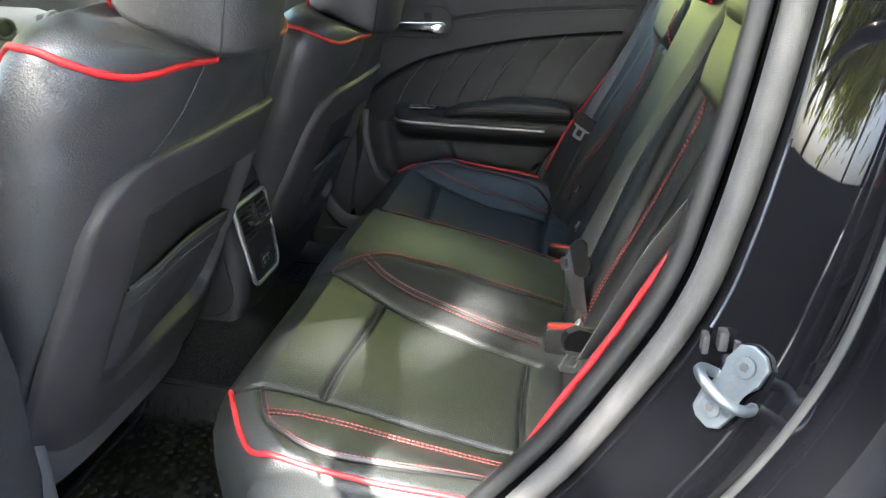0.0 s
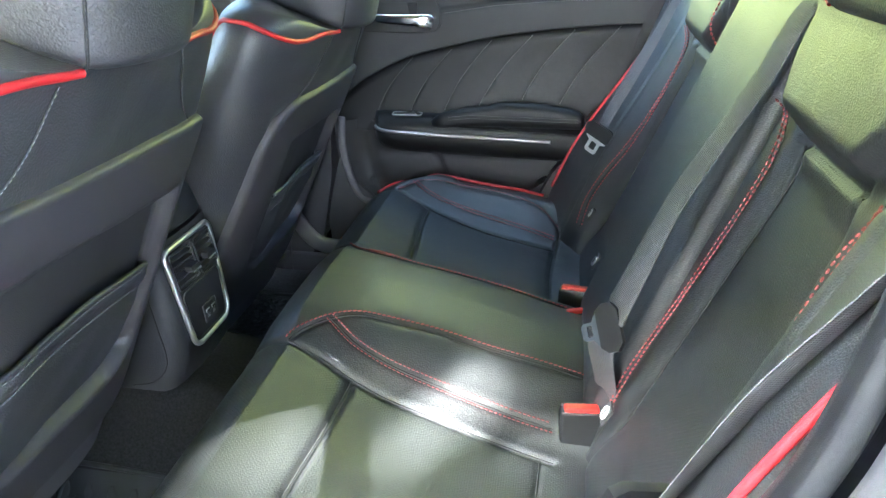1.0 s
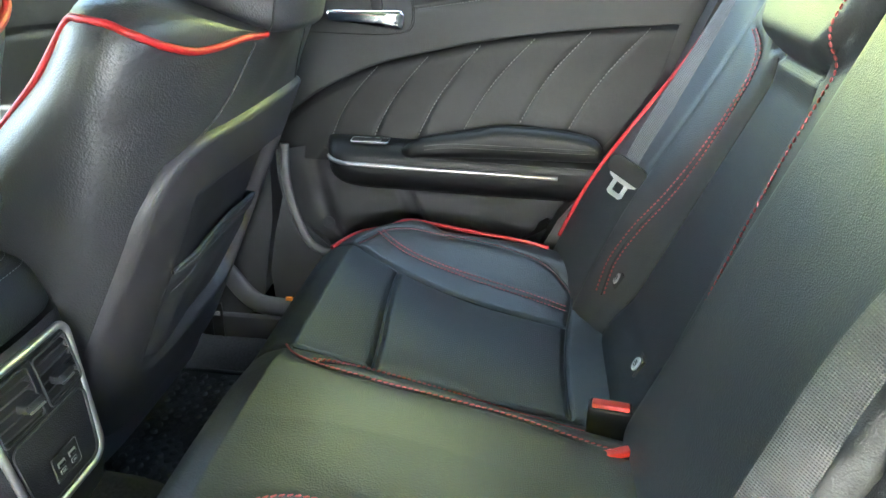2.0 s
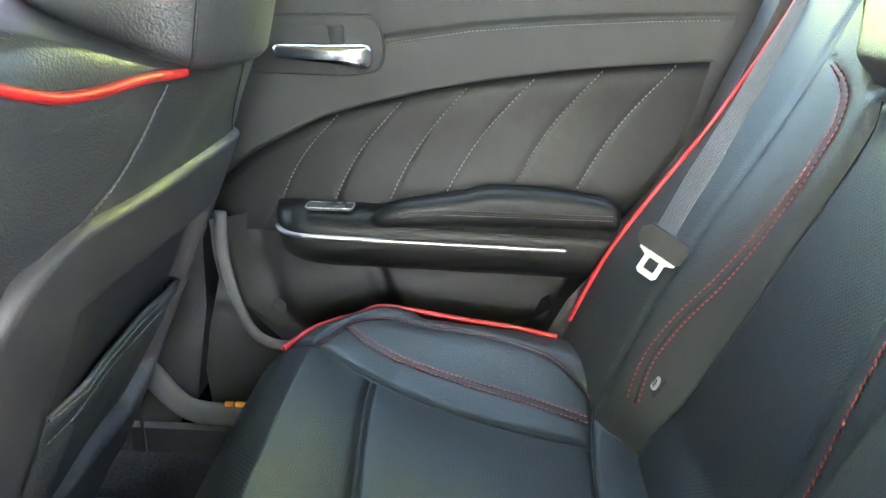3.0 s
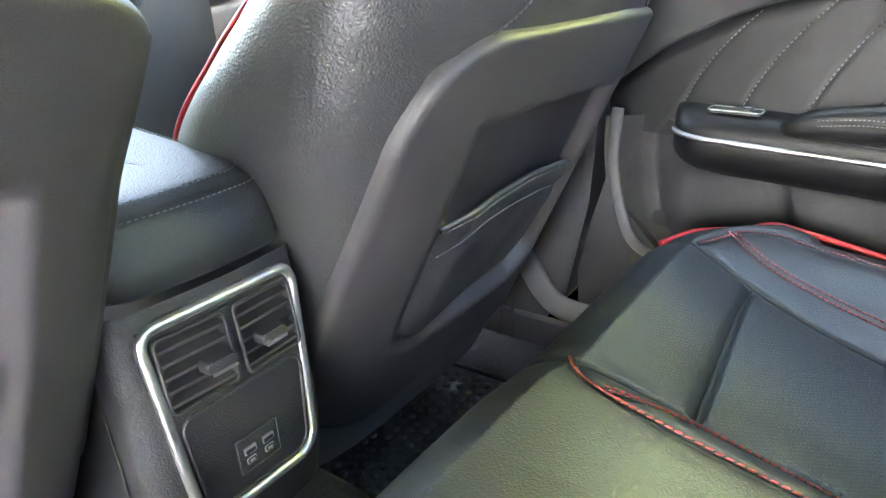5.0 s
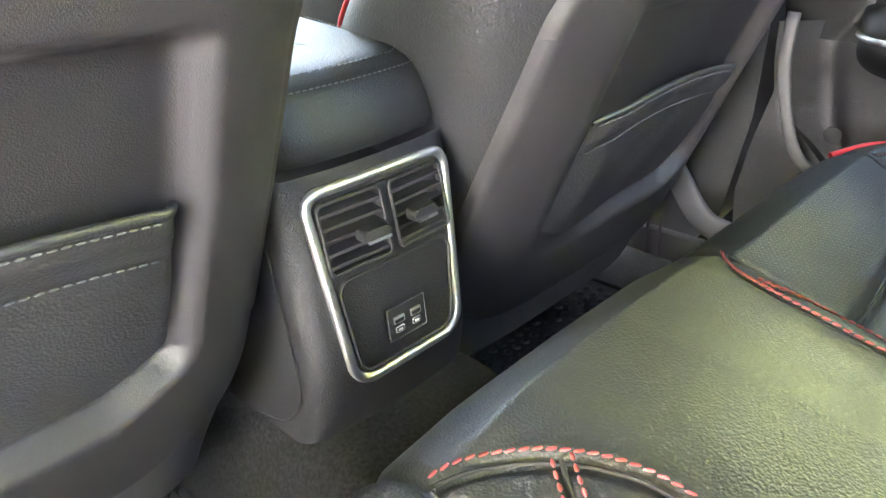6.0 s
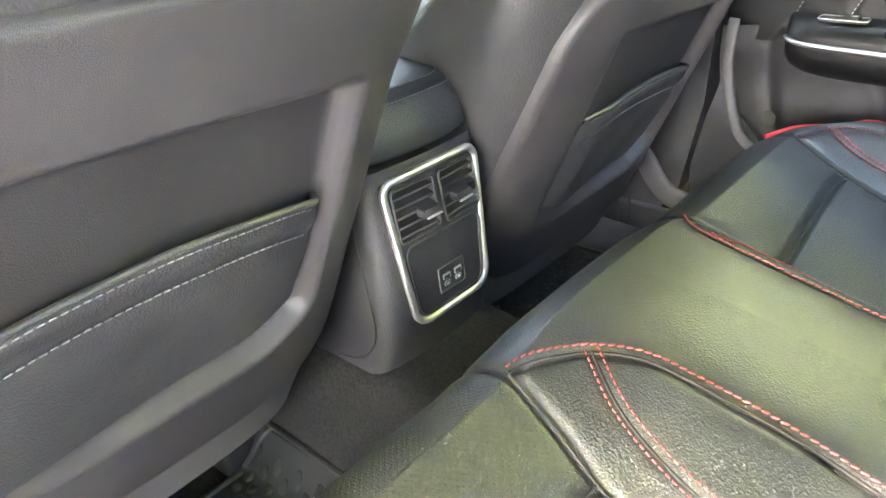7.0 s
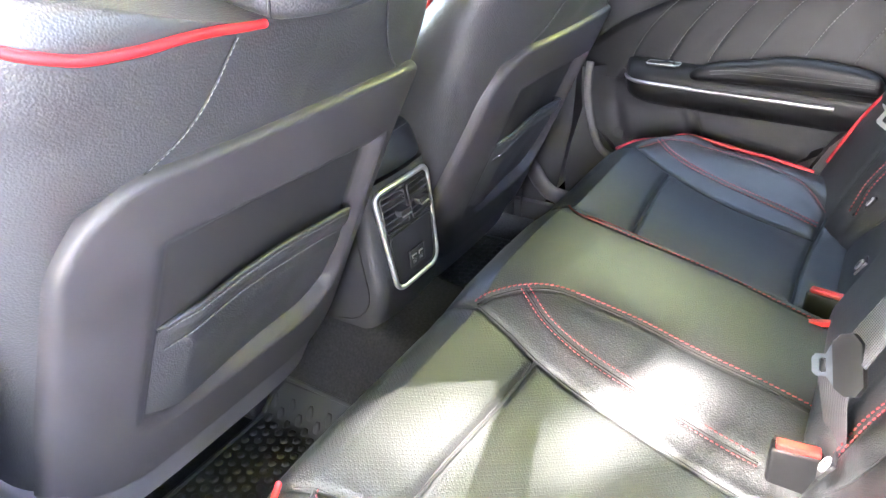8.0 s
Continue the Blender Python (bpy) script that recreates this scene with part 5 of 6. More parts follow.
        out = (0.045 + 0.040 * end) * max(0.0, c) ** 0.45
        z = zm + hz * math.copysign(abs(s) ** 0.62, s)
        y = 0.765 - out
        if s > 0:
            z -= 0.30 * max(0.0, y - 0.692) * smooth(s, 0.2, 0.9)
        return (x, y, z - 0.006 * x)
    xs = [0.047, 0.0475, 0.0485, 0.05, 0.053, 0.058, 0.065, 0.075] + steps(0.088, 0.39, 40) + [0.397, 0.403, 0.408, 0.412, 0.4145, 0.416]
    up(sheet("armrest_pad", pad, xs, steps(90, -90, 36), SOFT, None, "padded black leather armrest"))
    for dz in (-0.0035, 0.0035):
        ln = [Vector((x, 0.6800 + 0.012 * (1 - smooth(x, 0.062, 0.10)), 0.5195 + dz + 0.010 * smooth(x, 0.06, 0.16) - 0.014 * (1 - smooth(x, 0.055, 0.10)) - 0.006 * x)) for x in steps(0.066, 0.402, 60)]
        up(stitches("pad_stitching", ln, THREADGREY, None, 0.0035, 0.0015, 0.0006, normal=(0, -1, 0)))
    up(tube("pad_seam", [(x, 0.6808 + 0.012 * (1 - smooth(x, 0.062, 0.10)), 0.5195 + 0.010 * smooth(x, 0.06, 0.16) - 0.014 * (1 - smooth(x, 0.055, 0.10)) - 0.006 * x) for x in steps(0.064, 0.404, 14)], 0.0011, RUBBER, None))
    # window switch
    def swp(a, b, d):
        return (a, b, 0.5185 + d)
    up(slab("switch_bezel", round_rect(-0.044, 0.702, 0.026, 0.732, 0.006), 0.004, swp, PLASTIC, None, "window switch surround", bevel=0.001))
    ring = [Vector(swp(a, b, 0.004)) for a, b in round_rect(-0.044, 0.702, 0.026, 0.732, 0.006)]
    v, f = tube_data(curve_points(ring + [ring[0]], 0.004), 0.0009, 6)
    up(obj("switch_rim", v, f, SATIN))
    up(slab("window_switch", round_rect(-0.026, 0.706, 0.014, 0.727, 0.004), 0.007, lambda a, b, d: (a, b, 0.520 + d * (0.4 + 0.6 * smooth(a, -0.02, 0.01))), PLASTIC, None, "window switch", bevel=0.002))
    up(slab("switch_mark", round_rect(0.002, 0.712, 0.010, 0.717, 0.0015), 0.0005, lambda a, b, d: (a, b, 0.5272 + d), WHITE, None, "white switch symbol", bevel=0))
    # inside handle in its cup
    def on_door(a, b, d):
        return (a, 0.7495 - d, b)
    plate = [(-0.125, 0.708), (-0.003, 0.7065), (0.045, 0.711), (0.062, 0.719), (0.068, 0.735), (0.066, 0.765), (0.055, 0.785), (0.040, 0.7915), (-0.08, 0.789), (-0.125, 0.787)]
    line = curve_points([on_door(a, b, 0.0) for a, b in plate] + [on_door(*plate[0], 0.0)], 0.004)
    v, f = tube_data(line, 0.0012, 6)
    up(obj("cup_joint", v, f, RUBBER))
    up(slab("handle_cup", [(a * 0.985 - 0.001, 0.7485 + (b - 0.7485) * 0.93) for a, b in plate], 0.003, on_door, UPPERSKIN, None, "handle surround", bevel=0.001))
    # flat black slab stands in for the handle cup's shaded hollow
    up(slab("cup_shade_patch", round_rect(-0.095, 0.738, 0.012, 0.776, 0.010), 0.0015, lambda a, b, d: on_door(a, b, 0.003 + d), RUBBER, None, "flat black patch put in as shade behind the handle", bevel=0))
    up(slab("cup_wall", [(0.004, 0.738), (0.014, 0.744), (0.012, 0.776), (-0.010, 0.776), (-0.006, 0.752)], 0.010, lambda a, b, d: on_door(a, b, 0.003 + d), SOFT, None, "", bevel=0.003))
    LEV = [(-0.085, 0.742, 0.006, 0.004), (-0.08, 0.7405, 0.0105, 0.008), (-0.05, 0.7395, 0.0115, 0.010), (-0.01, 0.7380, 0.0135, 0.012), (0.02, 0.7365, 0.0160, 0.012), (0.040, 0.7355, 0.0175, 0.010), (0.049, 0.7350, 0.016, 0.006), (0.0525, 0.7345, 0.010, 0.002)]

    def lever(i, t):
        x, z, h, d = LEV[int(i)]
        c, s = math.cos(t), math.sin(t)
        return (x, 0.734 - d * math.copysign(abs(c) ** 0.6, c), z + h * math.copysign(abs(s) ** 0.6, s))
    up(sheet("door_handle", lever, list(range(len(LEV))), steps(0, 2 * math.pi, 28), CHROME, None, "chrome inside door handle"))
    up(slab("lock_pivot", round_rect(0.0, 0.712, 0.040, 0.730, 0.008), 0.010, lambda a, b, d: on_door(a, b, 0.002 + d), PLASTIC, None, "", bevel=0.004))
    # round maker's mark, left plain
    disc = [(-0.107 + 0.0125 * math.cos(a), 0.336 + 0.0125 * math.sin(a)) for a in steps(0, 2 * math.pi, 24)[:-1]]
    up(slab("round_mark", disc, 0.0015, lambda a, b, d: (a, 0.7575 - d, b), RUBBER, None, "plain round mark", bevel=0.0005))
    for dx in (-0.004, 0.001, 0.005):
        up(slab("mark_bar", round_rect(-0.107 + dx - 0.0012, 0.331, -0.107 + dx + 0.0012, 0.342, 0.0005), 0.0004, lambda a, b, d: (a, 0.7559 - d, b), PLASTIC, None, "", bevel=0))
    # outer skin and window frame
    up(slab("outer_skin", [(-0.25, 0.10), (0.28, 0.10), (0.30, 0.30), (0.42, 0.50), (0.55, 0.70), (0.62, 0.86), (-0.30, 0.86)], 0.02, lambda a, b, d: (a, 0.90 + d - 0.05 * smooth(b, 0.6, 0.9), b), PAINT, None, "black painted outer door skin", bevel=0.003))
    up(box("window_ledge", (-0.28, 0.795, 0.83), (0.60, 0.87, 0.86), RUBBER, None, "black window ledge", bevel=0.006))
    return door


rear_door = tagged(car_door(), "closed black rear car door with stitched panel, armrest and chrome handle", "car door")


# front passenger door, partly seen between the front seats
def front_door():
    door = empty("front_door", (-0.9, 0.76, 0.3))
    ZF = pchip([-1.5, -1.1, -0.9, -0.6, -0.3], [0.52, 0.615, 0.652, 0.70, 0.72])

    def panel(x, t):
        z = 0.15 + 0.73 * t
        y = 0.755 + 0.006 * math.exp(-((z - ZF(x)) / 0.005) ** 2) - 0.05 * (1 - smooth(abs(z - 0.485), 0.045, 0.06)) + 0.05 * smooth(z, 0.83, 0.9) ** 2
        return (x, y, z)
    under(sheet("panel", panel, steps(-1.45, -0.30, 50), steps(0, 1, 120), SOFT, None, "black door panel"), door)
    under(tube("silver_strip", [(x, 0.700, 0.497 - 0.01 * (x + 1)) for x in steps(-1.25, -0.5, 8)], 0.0045, SATIN, None, "satin silver trim strip"), door)
    LEV = [(-1.03, 0.702, 0.012, 0.006), (-1.0, 0.705, 0.012, 0.010), (-0.94, 0.706, 0.013, 0.012), (-0.915, 0.705, 0.014, 0.010), (-0.90, 0.704, 0.010, 0.003)]

    def lever(i, t):
        x, z, h, d = LEV[int(i)]
        c, s = math.cos(t), math.sin(t)
        return (x, 0.736 - d * math.copysign(abs(c) ** 0.6, c), z + h * math.copysign(abs(s) ** 0.6, s))
    under(sheet("door_handle", lever, list(range(len(LEV))), steps(0, 2 * math.pi, 24), CHROME, None, "chrome inside door handle"), door)
    under(slab("outer_skin", [(-1.5, 0.10), (-0.27, 0.10), (-0.30, 0.86), (-1.5, 0.82)], 0.02, lambda a, b, d: (a, 0.90 + d - 0.05 * smooth(b, 0.6, 0.9), b), PAINT, None, "black painted outer door skin", bevel=0.003), door)
    return door


tagged(front_door(), "closed black front passenger door with chrome handle", "car door")

amber = empty("reflector", (-0.17, 0.693, 0.191))
for x0, x1 in ((-0.186, -0.172), (-0.169, -0.147)):
    under(box("lens", (x0, 0.688, 0.187), (x1, 0.694, 0.195), AMBER, None, bevel=0.0015), amber)
tagged(amber, "small amber reflector on the door sill", "reflector")

# ---- belts, buckles, hooks ----
def strap(name, path, width, across, material, thick=0.0016):
    """Flat webbing along a smooth path; across: direction of its width, per path point or one for all."""
    pts = curve_points(path, 0.008)
    n = len(pts)
    A = [Vector(a) for a in across] if isinstance(across[0], (tuple, list)) else [Vector(across)] * 2
    verts, faces, uvs = [], [], []
    run = 0.0
    for i, p in enumerate(pts):
        f = i / (n - 1) * (len(A) - 1)
        k = min(int(f), len(A) - 2)
        a = A[k].lerp(A[k + 1], f - k)
        tan = (pts[min(i + 1, n - 1)] - pts[max(0, i - 1)]).normalized()
        a = (a - tan * a.dot(tan)).normalized()
        nn = tan.cross(a)
        if i:
            run += (p - pts[i - 1]).length
        for c, h in ((-1, 0), (-0.94, 1), (-0.5, 1), (0, 1), (0.5, 1), (0.94, 1), (1, 0), (0.94, -1), (0, -1), (-0.94, -1)):
            verts.append(p + a * (c * width / 2) + nn * (h * thick / 2))
            uvs.append((c * width / 2, run))
    m = 10
    for i in range(n - 1):
        for k in range(m):
            faces.append((i * m + k, (i + 1) * m + k, (i + 1) * m + (k + 1) % m, i * m + (k + 1) % m))
    faces.append(tuple(range(m)))
    faces.append(tuple((n - 1) * m + k for k in reversed(range(m))))
    return obj(name, verts, faces, material, uvs=uvs)


# a woven rib over the webbing
_nt = WEB.node_tree
_uv = _nt.nodes.new("ShaderNodeUVMap")
_wv = _nt.nodes.new("ShaderNodeTexWave")
_wv.bands_direction = "X"
_wv.inputs["Scale"].default_value, _wv.inputs["Distortion"].default_value = 105, 0.6
_nt.links.new(_uv.outputs[0], _wv.inputs["Vector"])
_wy = _nt.nodes.new("ShaderNodeTexWave")
_wy.bands_direction = "Y"
_wy.inputs["Scale"].default_value = 160
_nt.links.new(_uv.outputs[0], _wy.inputs["Vector"])
_ad = _nt.nodes.new("ShaderNodeMath")
_nt.links.new(_wv.outputs["Fac"], _ad.inputs[0])
_nt.links.new(_wy.outputs["Fac"], _ad.inputs[1])
_bp = _nt.nodes.new("ShaderNodeBump")
_bp.inputs["Strength"].default_value, _bp.inputs["Distance"].default_value = 0.5, 0.0012
_nt.links.new(_ad.outputs[0], _bp.inputs["Height"])
_nt.links.new(_bp.outputs["Normal"], _nt.nodes["Principled BSDF"].inputs["Normal"])


def tongue(parent, at, along, across, housing=0.066, metal=SATIN, size=1.0):
    """Latch plate with its plastic shoulder: along points to the free end."""
    at, along = Vector(at), Vector(along).normalized()
    across = (Vector(across) - along * Vector(across).dot(along)).normalized()
    out = along.cross(across)

    def place(a, b, d):
        return at + across * a + along * b + out * d
    H = housing / 2
    sh = slab("shoulder", [(-H, -0.014), (-H + 0.010, -0.022), (H - 0.010, -0.022), (H, -0.014), (H, -0.002), (H - 0.008, 0.008), (-H + 0.008, 0.008), (-H, -0.002)], 0.011, lambda a, b, d: place(a, b, d - 0.0055), BLACKPLASTIC, None, "black plastic shoulder", bevel=0.003)
    under(sh, parent)
    # the steel plate with its window, from strips
    w, l = 0.0125 * size, 0.036 * size
    bm = bmesh.new()
    outer = [(-0.022 * size, 0.006), (-0.022 * size, 0.012), (-w, 0.017), (-w, l - 0.004), (-w + 0.004, l), (w - 0.004, l), (w, l - 0.004), (w, 0.017), (0.022 * size, 0.012), (0.022 * size, 0.006)]
    inner = [(-0.007, 0.017), (-0.007, 0.019), (-0.0075, 0.021), (-0.0075, l - 0.010), (-0.006, l - 0.008), (0.006, l - 0.008), (0.0075, l - 0.010), (0.0075, 0.021), (0.007, 0.019), (0.007, 0.017)]
    rings = {}
    for nm, pts in (("o", outer), ("i", inner)):
        for h in (0, 1):
            rings[nm, h] = [bm.verts.new(place(a, b, (h - 0.5) * 0.0028)) for a, b in pts]
    n = len(outer)
    for k in range(n):
        j = (k + 1) % n
        for h in (0, 1):
            bm.faces.new((rings["o", h][k], rings["o", h][j], rings["i", h][j], rings["i", h][k]))
        for nm in "oi":
            bm.faces.new((rings[nm, 0][k], rings[nm, 0][j], rings[nm, 1][j], rings[nm, 1][k]))
    bmesh.ops.recalc_face_normals(bm, faces=bm.faces)
    under(part("latch_plate", bm, metal, None, "polished steel latch plate", smooth=False), parent)


def shoulder_belt(s):
    belt = empty("seat_belt", (0.40, s * 0.61, 0.40))
    P = [(0.665, 0.672, 0.95), (0.606, 0.657, 0.828), (0.565, 0.642, 0.752), (0.525, 0.625, 0.678), (0.484, 0.610, 0.607), (0.450, 0.600, 0.540), (0.436, 0.599, 0.516)]
    near_side = (lambda z: 0.9 * LEFT_FULLER(min(z, 0.86))) if s < 0 else (lambda z: 0.0)
    P = [(x + 0.006 - near_side(z), s * (y - 0.016), z + 0.005) for x, y, z in P]
    W = (-0.85, s * 0.50, 0.10)
    under(strap("webbing", P, 0.047, (W, W, W, (-0.66, s * 0.75, 0.0)), WEB), belt)
    Q = [(0.432, 0.601, 0.508), (0.415, 0.6045, 0.475), (0.399, 0.61, 0.441), (0.378, 0.6165, 0.395), (0.361, 0.622, 0.360), (0.352, 0.626, 0.335)]
    under(strap("lower_webbing", [(x + 0.016 - near_side(z), s * (y - 0.004), z + 0.002) for x, y, z in Q], 0.046, (-0.62, s * 0.78, 0.0), WEB), belt)
    tongue(belt, (0.4400 - near_side(0.52), s * 0.563, 0.5270), (-0.42, 0.04 * s, -0.90), W, 0.070, SATIN, 1.15)
    v, f = tube_data([Vector((0.3935 - near_side(0.39), s * 0.606, 0.394)), Vector((0.3905 - near_side(0.39), s * 0.602, 0.3955))], 0.0055, 12)
    under(obj("stop_button", v, f, PLASTIC), belt)
    return tagged(belt, "dark grey seat belt hanging against the bolster with its latch plate", "seat belt", "rear seat belts")


shoulder_belt(1)
shoulder_belt(-1)
belt = empty("seat_belt", (0.5, -0.15, 0.5))
under(strap("webbing", [(0.650, -0.180, 0.910), (0.600, -0.178, 0.862), (0.570, -0.172, 0.790), (0.534, -0.166, 0.715), (0.497, -0.164, 0.640), (0.463, -0.178, 0.560), (0.434, -0.194, 0.490)], 0.047, ((-0.10, 0.99, 0.0), (-0.18, 0.98, 0.0), (-0.25, 0.97, 0.0), (-0.50, 0.86, 0.0)), WEB), belt)
under(strap("lower_webbing", [(0.424, -0.196, 0.468), (0.424, -0.190, 0.440), (0.432, -0.176, 0.400), (0.440, -0.160, 0.355), (0.444, -0.150, 0.31)], 0.046, ((-0.70, 0.70, 0.0), (-0.6, 0.78, 0.0), (-0.5, 0.86, 0)), WEB), belt)
tongue(belt, (0.427, -0.197, 0.478), (-0.80, 0.30, -0.45), (-0.45, 0.62, 0.62), 0.062, STEEL, 0.9)
tagged(belt, "dark grey centre seat belt hanging with its latch plate", "seat belt", "rear seat belts")


def buckle(at, turn, lean, label):
    b = empty("belt_buckle", at)
    m = Matrix.Translation(at) @ Euler((radians(lean), 0, radians(turn))).to_matrix().to_4x4()
    under(box("housing", (-0.028, -0.0125, -0.080), (0.028, 0.0125, -0.002), BLACKPLASTIC, None, "black plastic buckle housing", bevel=0.005, seg=3, m=m), b)
    under(box("release_button", (-0.0235, -0.0105, -0.012), (0.0235, 0.006, 0.0035), REDPLASTIC, None, "red release button", bevel=0.003, seg=3, m=m), b)
    under(box("slot_lip", (-0.026, 0.006, -0.010), (0.026, 0.012, 0.0015), BLACKPLASTIC, None, "", bevel=0.002, m=m), b)
    under(box("stalk", (-0.020, -0.008, -0.16), (0.020, 0.008, -0.078), WEB, None, "", bevel=0.004, m=m), b)
    return tagged(b, label, "seat belt buckle", "belt buckles")


buckle((0.408, -0.172, 0.340), 6, -8, "black belt buckle with red button between bench cushion and backrest")
buckle((0.402, 0.196, 0.340), -8, -8, "black belt buckle with red button beside the far seat")
buckle((0.402, 0.098, 0.345), 24, -14, "black belt buckle with red button, tipped over")
for yy in (0.187,):
    v = strap("webbing", [(0.452, yy, 0.40), (0.446, yy + 0.003, 0.372), (0.436, yy + 0.002, 0.345), (0.43, yy, 0.31)], 0.018, (0.5, 0.8, 0), WEB, 0.004)
    tagged(v, "short dark loop of webbing at the backrest", "webbing strap")


def anchor_tag(y):
    a = empty("anchor_tag", (0.436, y, 0.375))
    m = Matrix.Translation((0.436, y, 0.376)) @ Euler((0, radians(-62), 0)).to_matrix().to_4x4()
    under(box("cloth_tab", (-0.013, -0.012, -0.002), (0.013, 0.012, 0.002), RUBBER, None, "black cloth tab", bevel=0.001, m=m), a)
    bm = bmesh.new()
    bmesh.ops.create_cone(bm, cap_ends=True, segments=24, radius1=0.0095, radius2=0.0088, depth=0.002)
    bmesh.ops.transform(bm, matrix=m @ Matrix.Translation((0, 0, 0.003)), verts=bm.verts)
    under(sharp(part("disc", bm, WHITE, None, "pale printed disc")), a)
    for dx, ln in ((-0.003, 0.007), (0.0005, 0.010), (0.0035, 0.007)):
        under(box("mark", (dx - 0.0009, -ln / 2, 0.0040), (dx + 0.0009, ln / 2, 0.0044), RUBBER, None, "", bevel=0, m=m), a)
    return tagged(a, "small round child seat anchor tag on the backrest", "anchor tag", "child seat anchor tags")


for y in (-0.231, 0.237, 0.489):
    anchor_tag(y)


# ---- rear head restraints ----
def rear_restraint(y, w, z0, z1, label):
    hr = empty("head_restraint", (0.63, y, z0))

    def skin(u, t):
        z = z0 + (z1 - z0) * u
        k = (1 - abs(2 * u - 1) ** 3.4) ** (1 / 3.4)
        c, s = math.cos(radians(t)), math.sin(radians(t))
        e = 2 / 3.6
        return (0.635 + 0.3 * (z - z0) - (0.03 + 0.03 * k) * math.copysign(abs(c) ** e, c), y + (w * 0.7 + w * 0.3 * k) * math.copysign(abs(s) ** e, s), z)
    under(sheet("cushion", skin, [0.0006] + steps(0.005, 0.995, 30) + [0.9994], [5 * i for i in range(73)], LEATHER, None, "black leather head restraint"), hr)
    for t in (52, -52):
        under(tube("piping", [skin(u, t) for u in steps(0.02, 0.98, 24)], 0.004, RED, None, "red leather piping"), hr)
    for s in (1, -1):
        v, f = tube_data([Vector((0.66, y + s * w * 0.4, z)) for z in (0.80, 0.85, z0 + 0.02)], 0.006, 8)
        under(obj("post", v, f, CHROME), hr)
    return tagged(hr, label, "head restraint", "rear head restraints")


rear_restraint(0.345, 0.135, 0.868, 1.03, "black leather outer head restraint with red piping")
rear_restraint(-0.345, 0.135, 0.868, 1.03, "black leather outer head restraint with red piping")
rear_restraint(0.0, 0.10, 0.872, 1.0, "small black leather centre head restraint with red piping")


# ---- the near doorway: trim, seals and painted jamb ----
JAMB = curve_points([(0.02, 0, 0.155), (0.16, 0, 0.20), (0.255, 0, 0.29), (0.318, 0, 0.358), (0.376, 0, 0.432), (0.421, 0, 0.495), (0.463, 0, 0.567), (0.497, 0, 0.632), (0.519, 0, 0.69), (0.531, 0, 0.744), (0.540, 0, 0.794), (0.547, 0, 0.84), (0.5525, 0, 0.884), (0.557, 0, 0.925), (0.566, 0, 1.03), (0.57, 0, 1.15)], 0.012)


def jamb_sheet(name, profile, material, label, category, jamb=JAMB, s=-1):
    """A moulding swept along the doorway's rear edge: profile points are (outwards from the opening, distance from the car's middle)."""
    verts, faces = [], []
    n = len(profile)
    for i, p in enumerate(jamb):
        tan = (jamb[min(i + 1, len(jamb) - 1)] - jamb[max(0, i - 1)]).normalized()
        out = Vector((tan.z, 0, -tan.x))
        tuck = 0.13 * smooth(p.z, 0.72, 1.12)
        for a, y in profile:
            q = p + out * a
            verts.append((q.x, s * (y - tuck * max(0.0, (y - 0.70) / 0.2)), q.z))
    for i in range(len(jamb) - 1):
        for k in range(n - 1):
            faces.append((i * n + k, i * n + k + 1, (i + 1) * n + k + 1, (i + 1) * n + k))
    ob = obj(name, verts, faces, material)
    return tagged(ob, label, category, kind="structure")


def jamb_tube(name, a, y, r, material, label, jamb=JAMB, s=-1, sides=12, flat=1.0):
    line = []
    for i, p in enumerate(jamb):
        tan = (jamb[min(i + 1, len(jamb) - 1)] - jamb[max(0, i - 1)]).normalized()
        out = Vector((tan.z, 0, -tan.x))
        tuck = 0.13 * smooth(p.z, 0.72, 1.12)
        q = p + out * a
        line.append(Vector((q.x, s * (y - tuck * max(0.0, (y - 0.70) / 0.2)), q.z)))
    v, f = tube_data(line, r, sides, flat, up=(0, 1, 0))
    return tagged(obj(name, v, f, material), label, "door seal", kind="structure")


def arc(a, b, n=5):
    return [(a[0] + (b[0] - a[0]) * math.sin(t), b[1] + (a[1] - b[1]) * math.cos(t)) for t in steps(0, math.pi / 2, n)]


jamb_sheet("trim_quarter_left", [(0.030, 0.6765), (-0.016, 0.6765), (-0.023, 0.679), (-0.029, 0.687), (-0.033, 0.697), (-0.033, 0.704)], LEATHER, "dark soft trim beside the bench", "trim")
jamb_sheet("trim_lip_left", [(-0.034, 0.700), (-0.034, 0.709), (-0.032, 0.7125), (-0.020, 0.7145), (-0.0165, 0.712), (-0.0155, 0.700)], BLACKPLASTIC, "dark seal lip along the doorway", "door seal")
jamb_tube("seal_rear_left", 0.0, 0.722, 0.0130, SEAL, "pale grey tubular door seal along the doorway", flat=1.1)
jamb_sheet("jamb_left", [(-0.022, 0.690), (0.002, 0.700), (0.012, 0.716), (0.0150, 0.734), (0.0175, 0.7395), (0.022, 0.7425), (0.032, 0.748), (0.054, 0.7685), (0.068, 0.787), (0.0735, 0.800), (0.0755, 0.814), (0.0765, 0.832), (0.0785, 0.846), (0.085, 0.860), (0.096, 0.872), (0.112, 0.884), (0.136, 0.893), (0.18, 0.902), (0.28, 0.910), (0.42, 0.912), (0.60, 0.908)], PAINT, "glossy black painted door jamb and rear wing", "car body")
jamb_tube("seal_outer_left", 0.0785, 0.829, 0.0055, RUBBER, "black rubber door seal on the jamb")
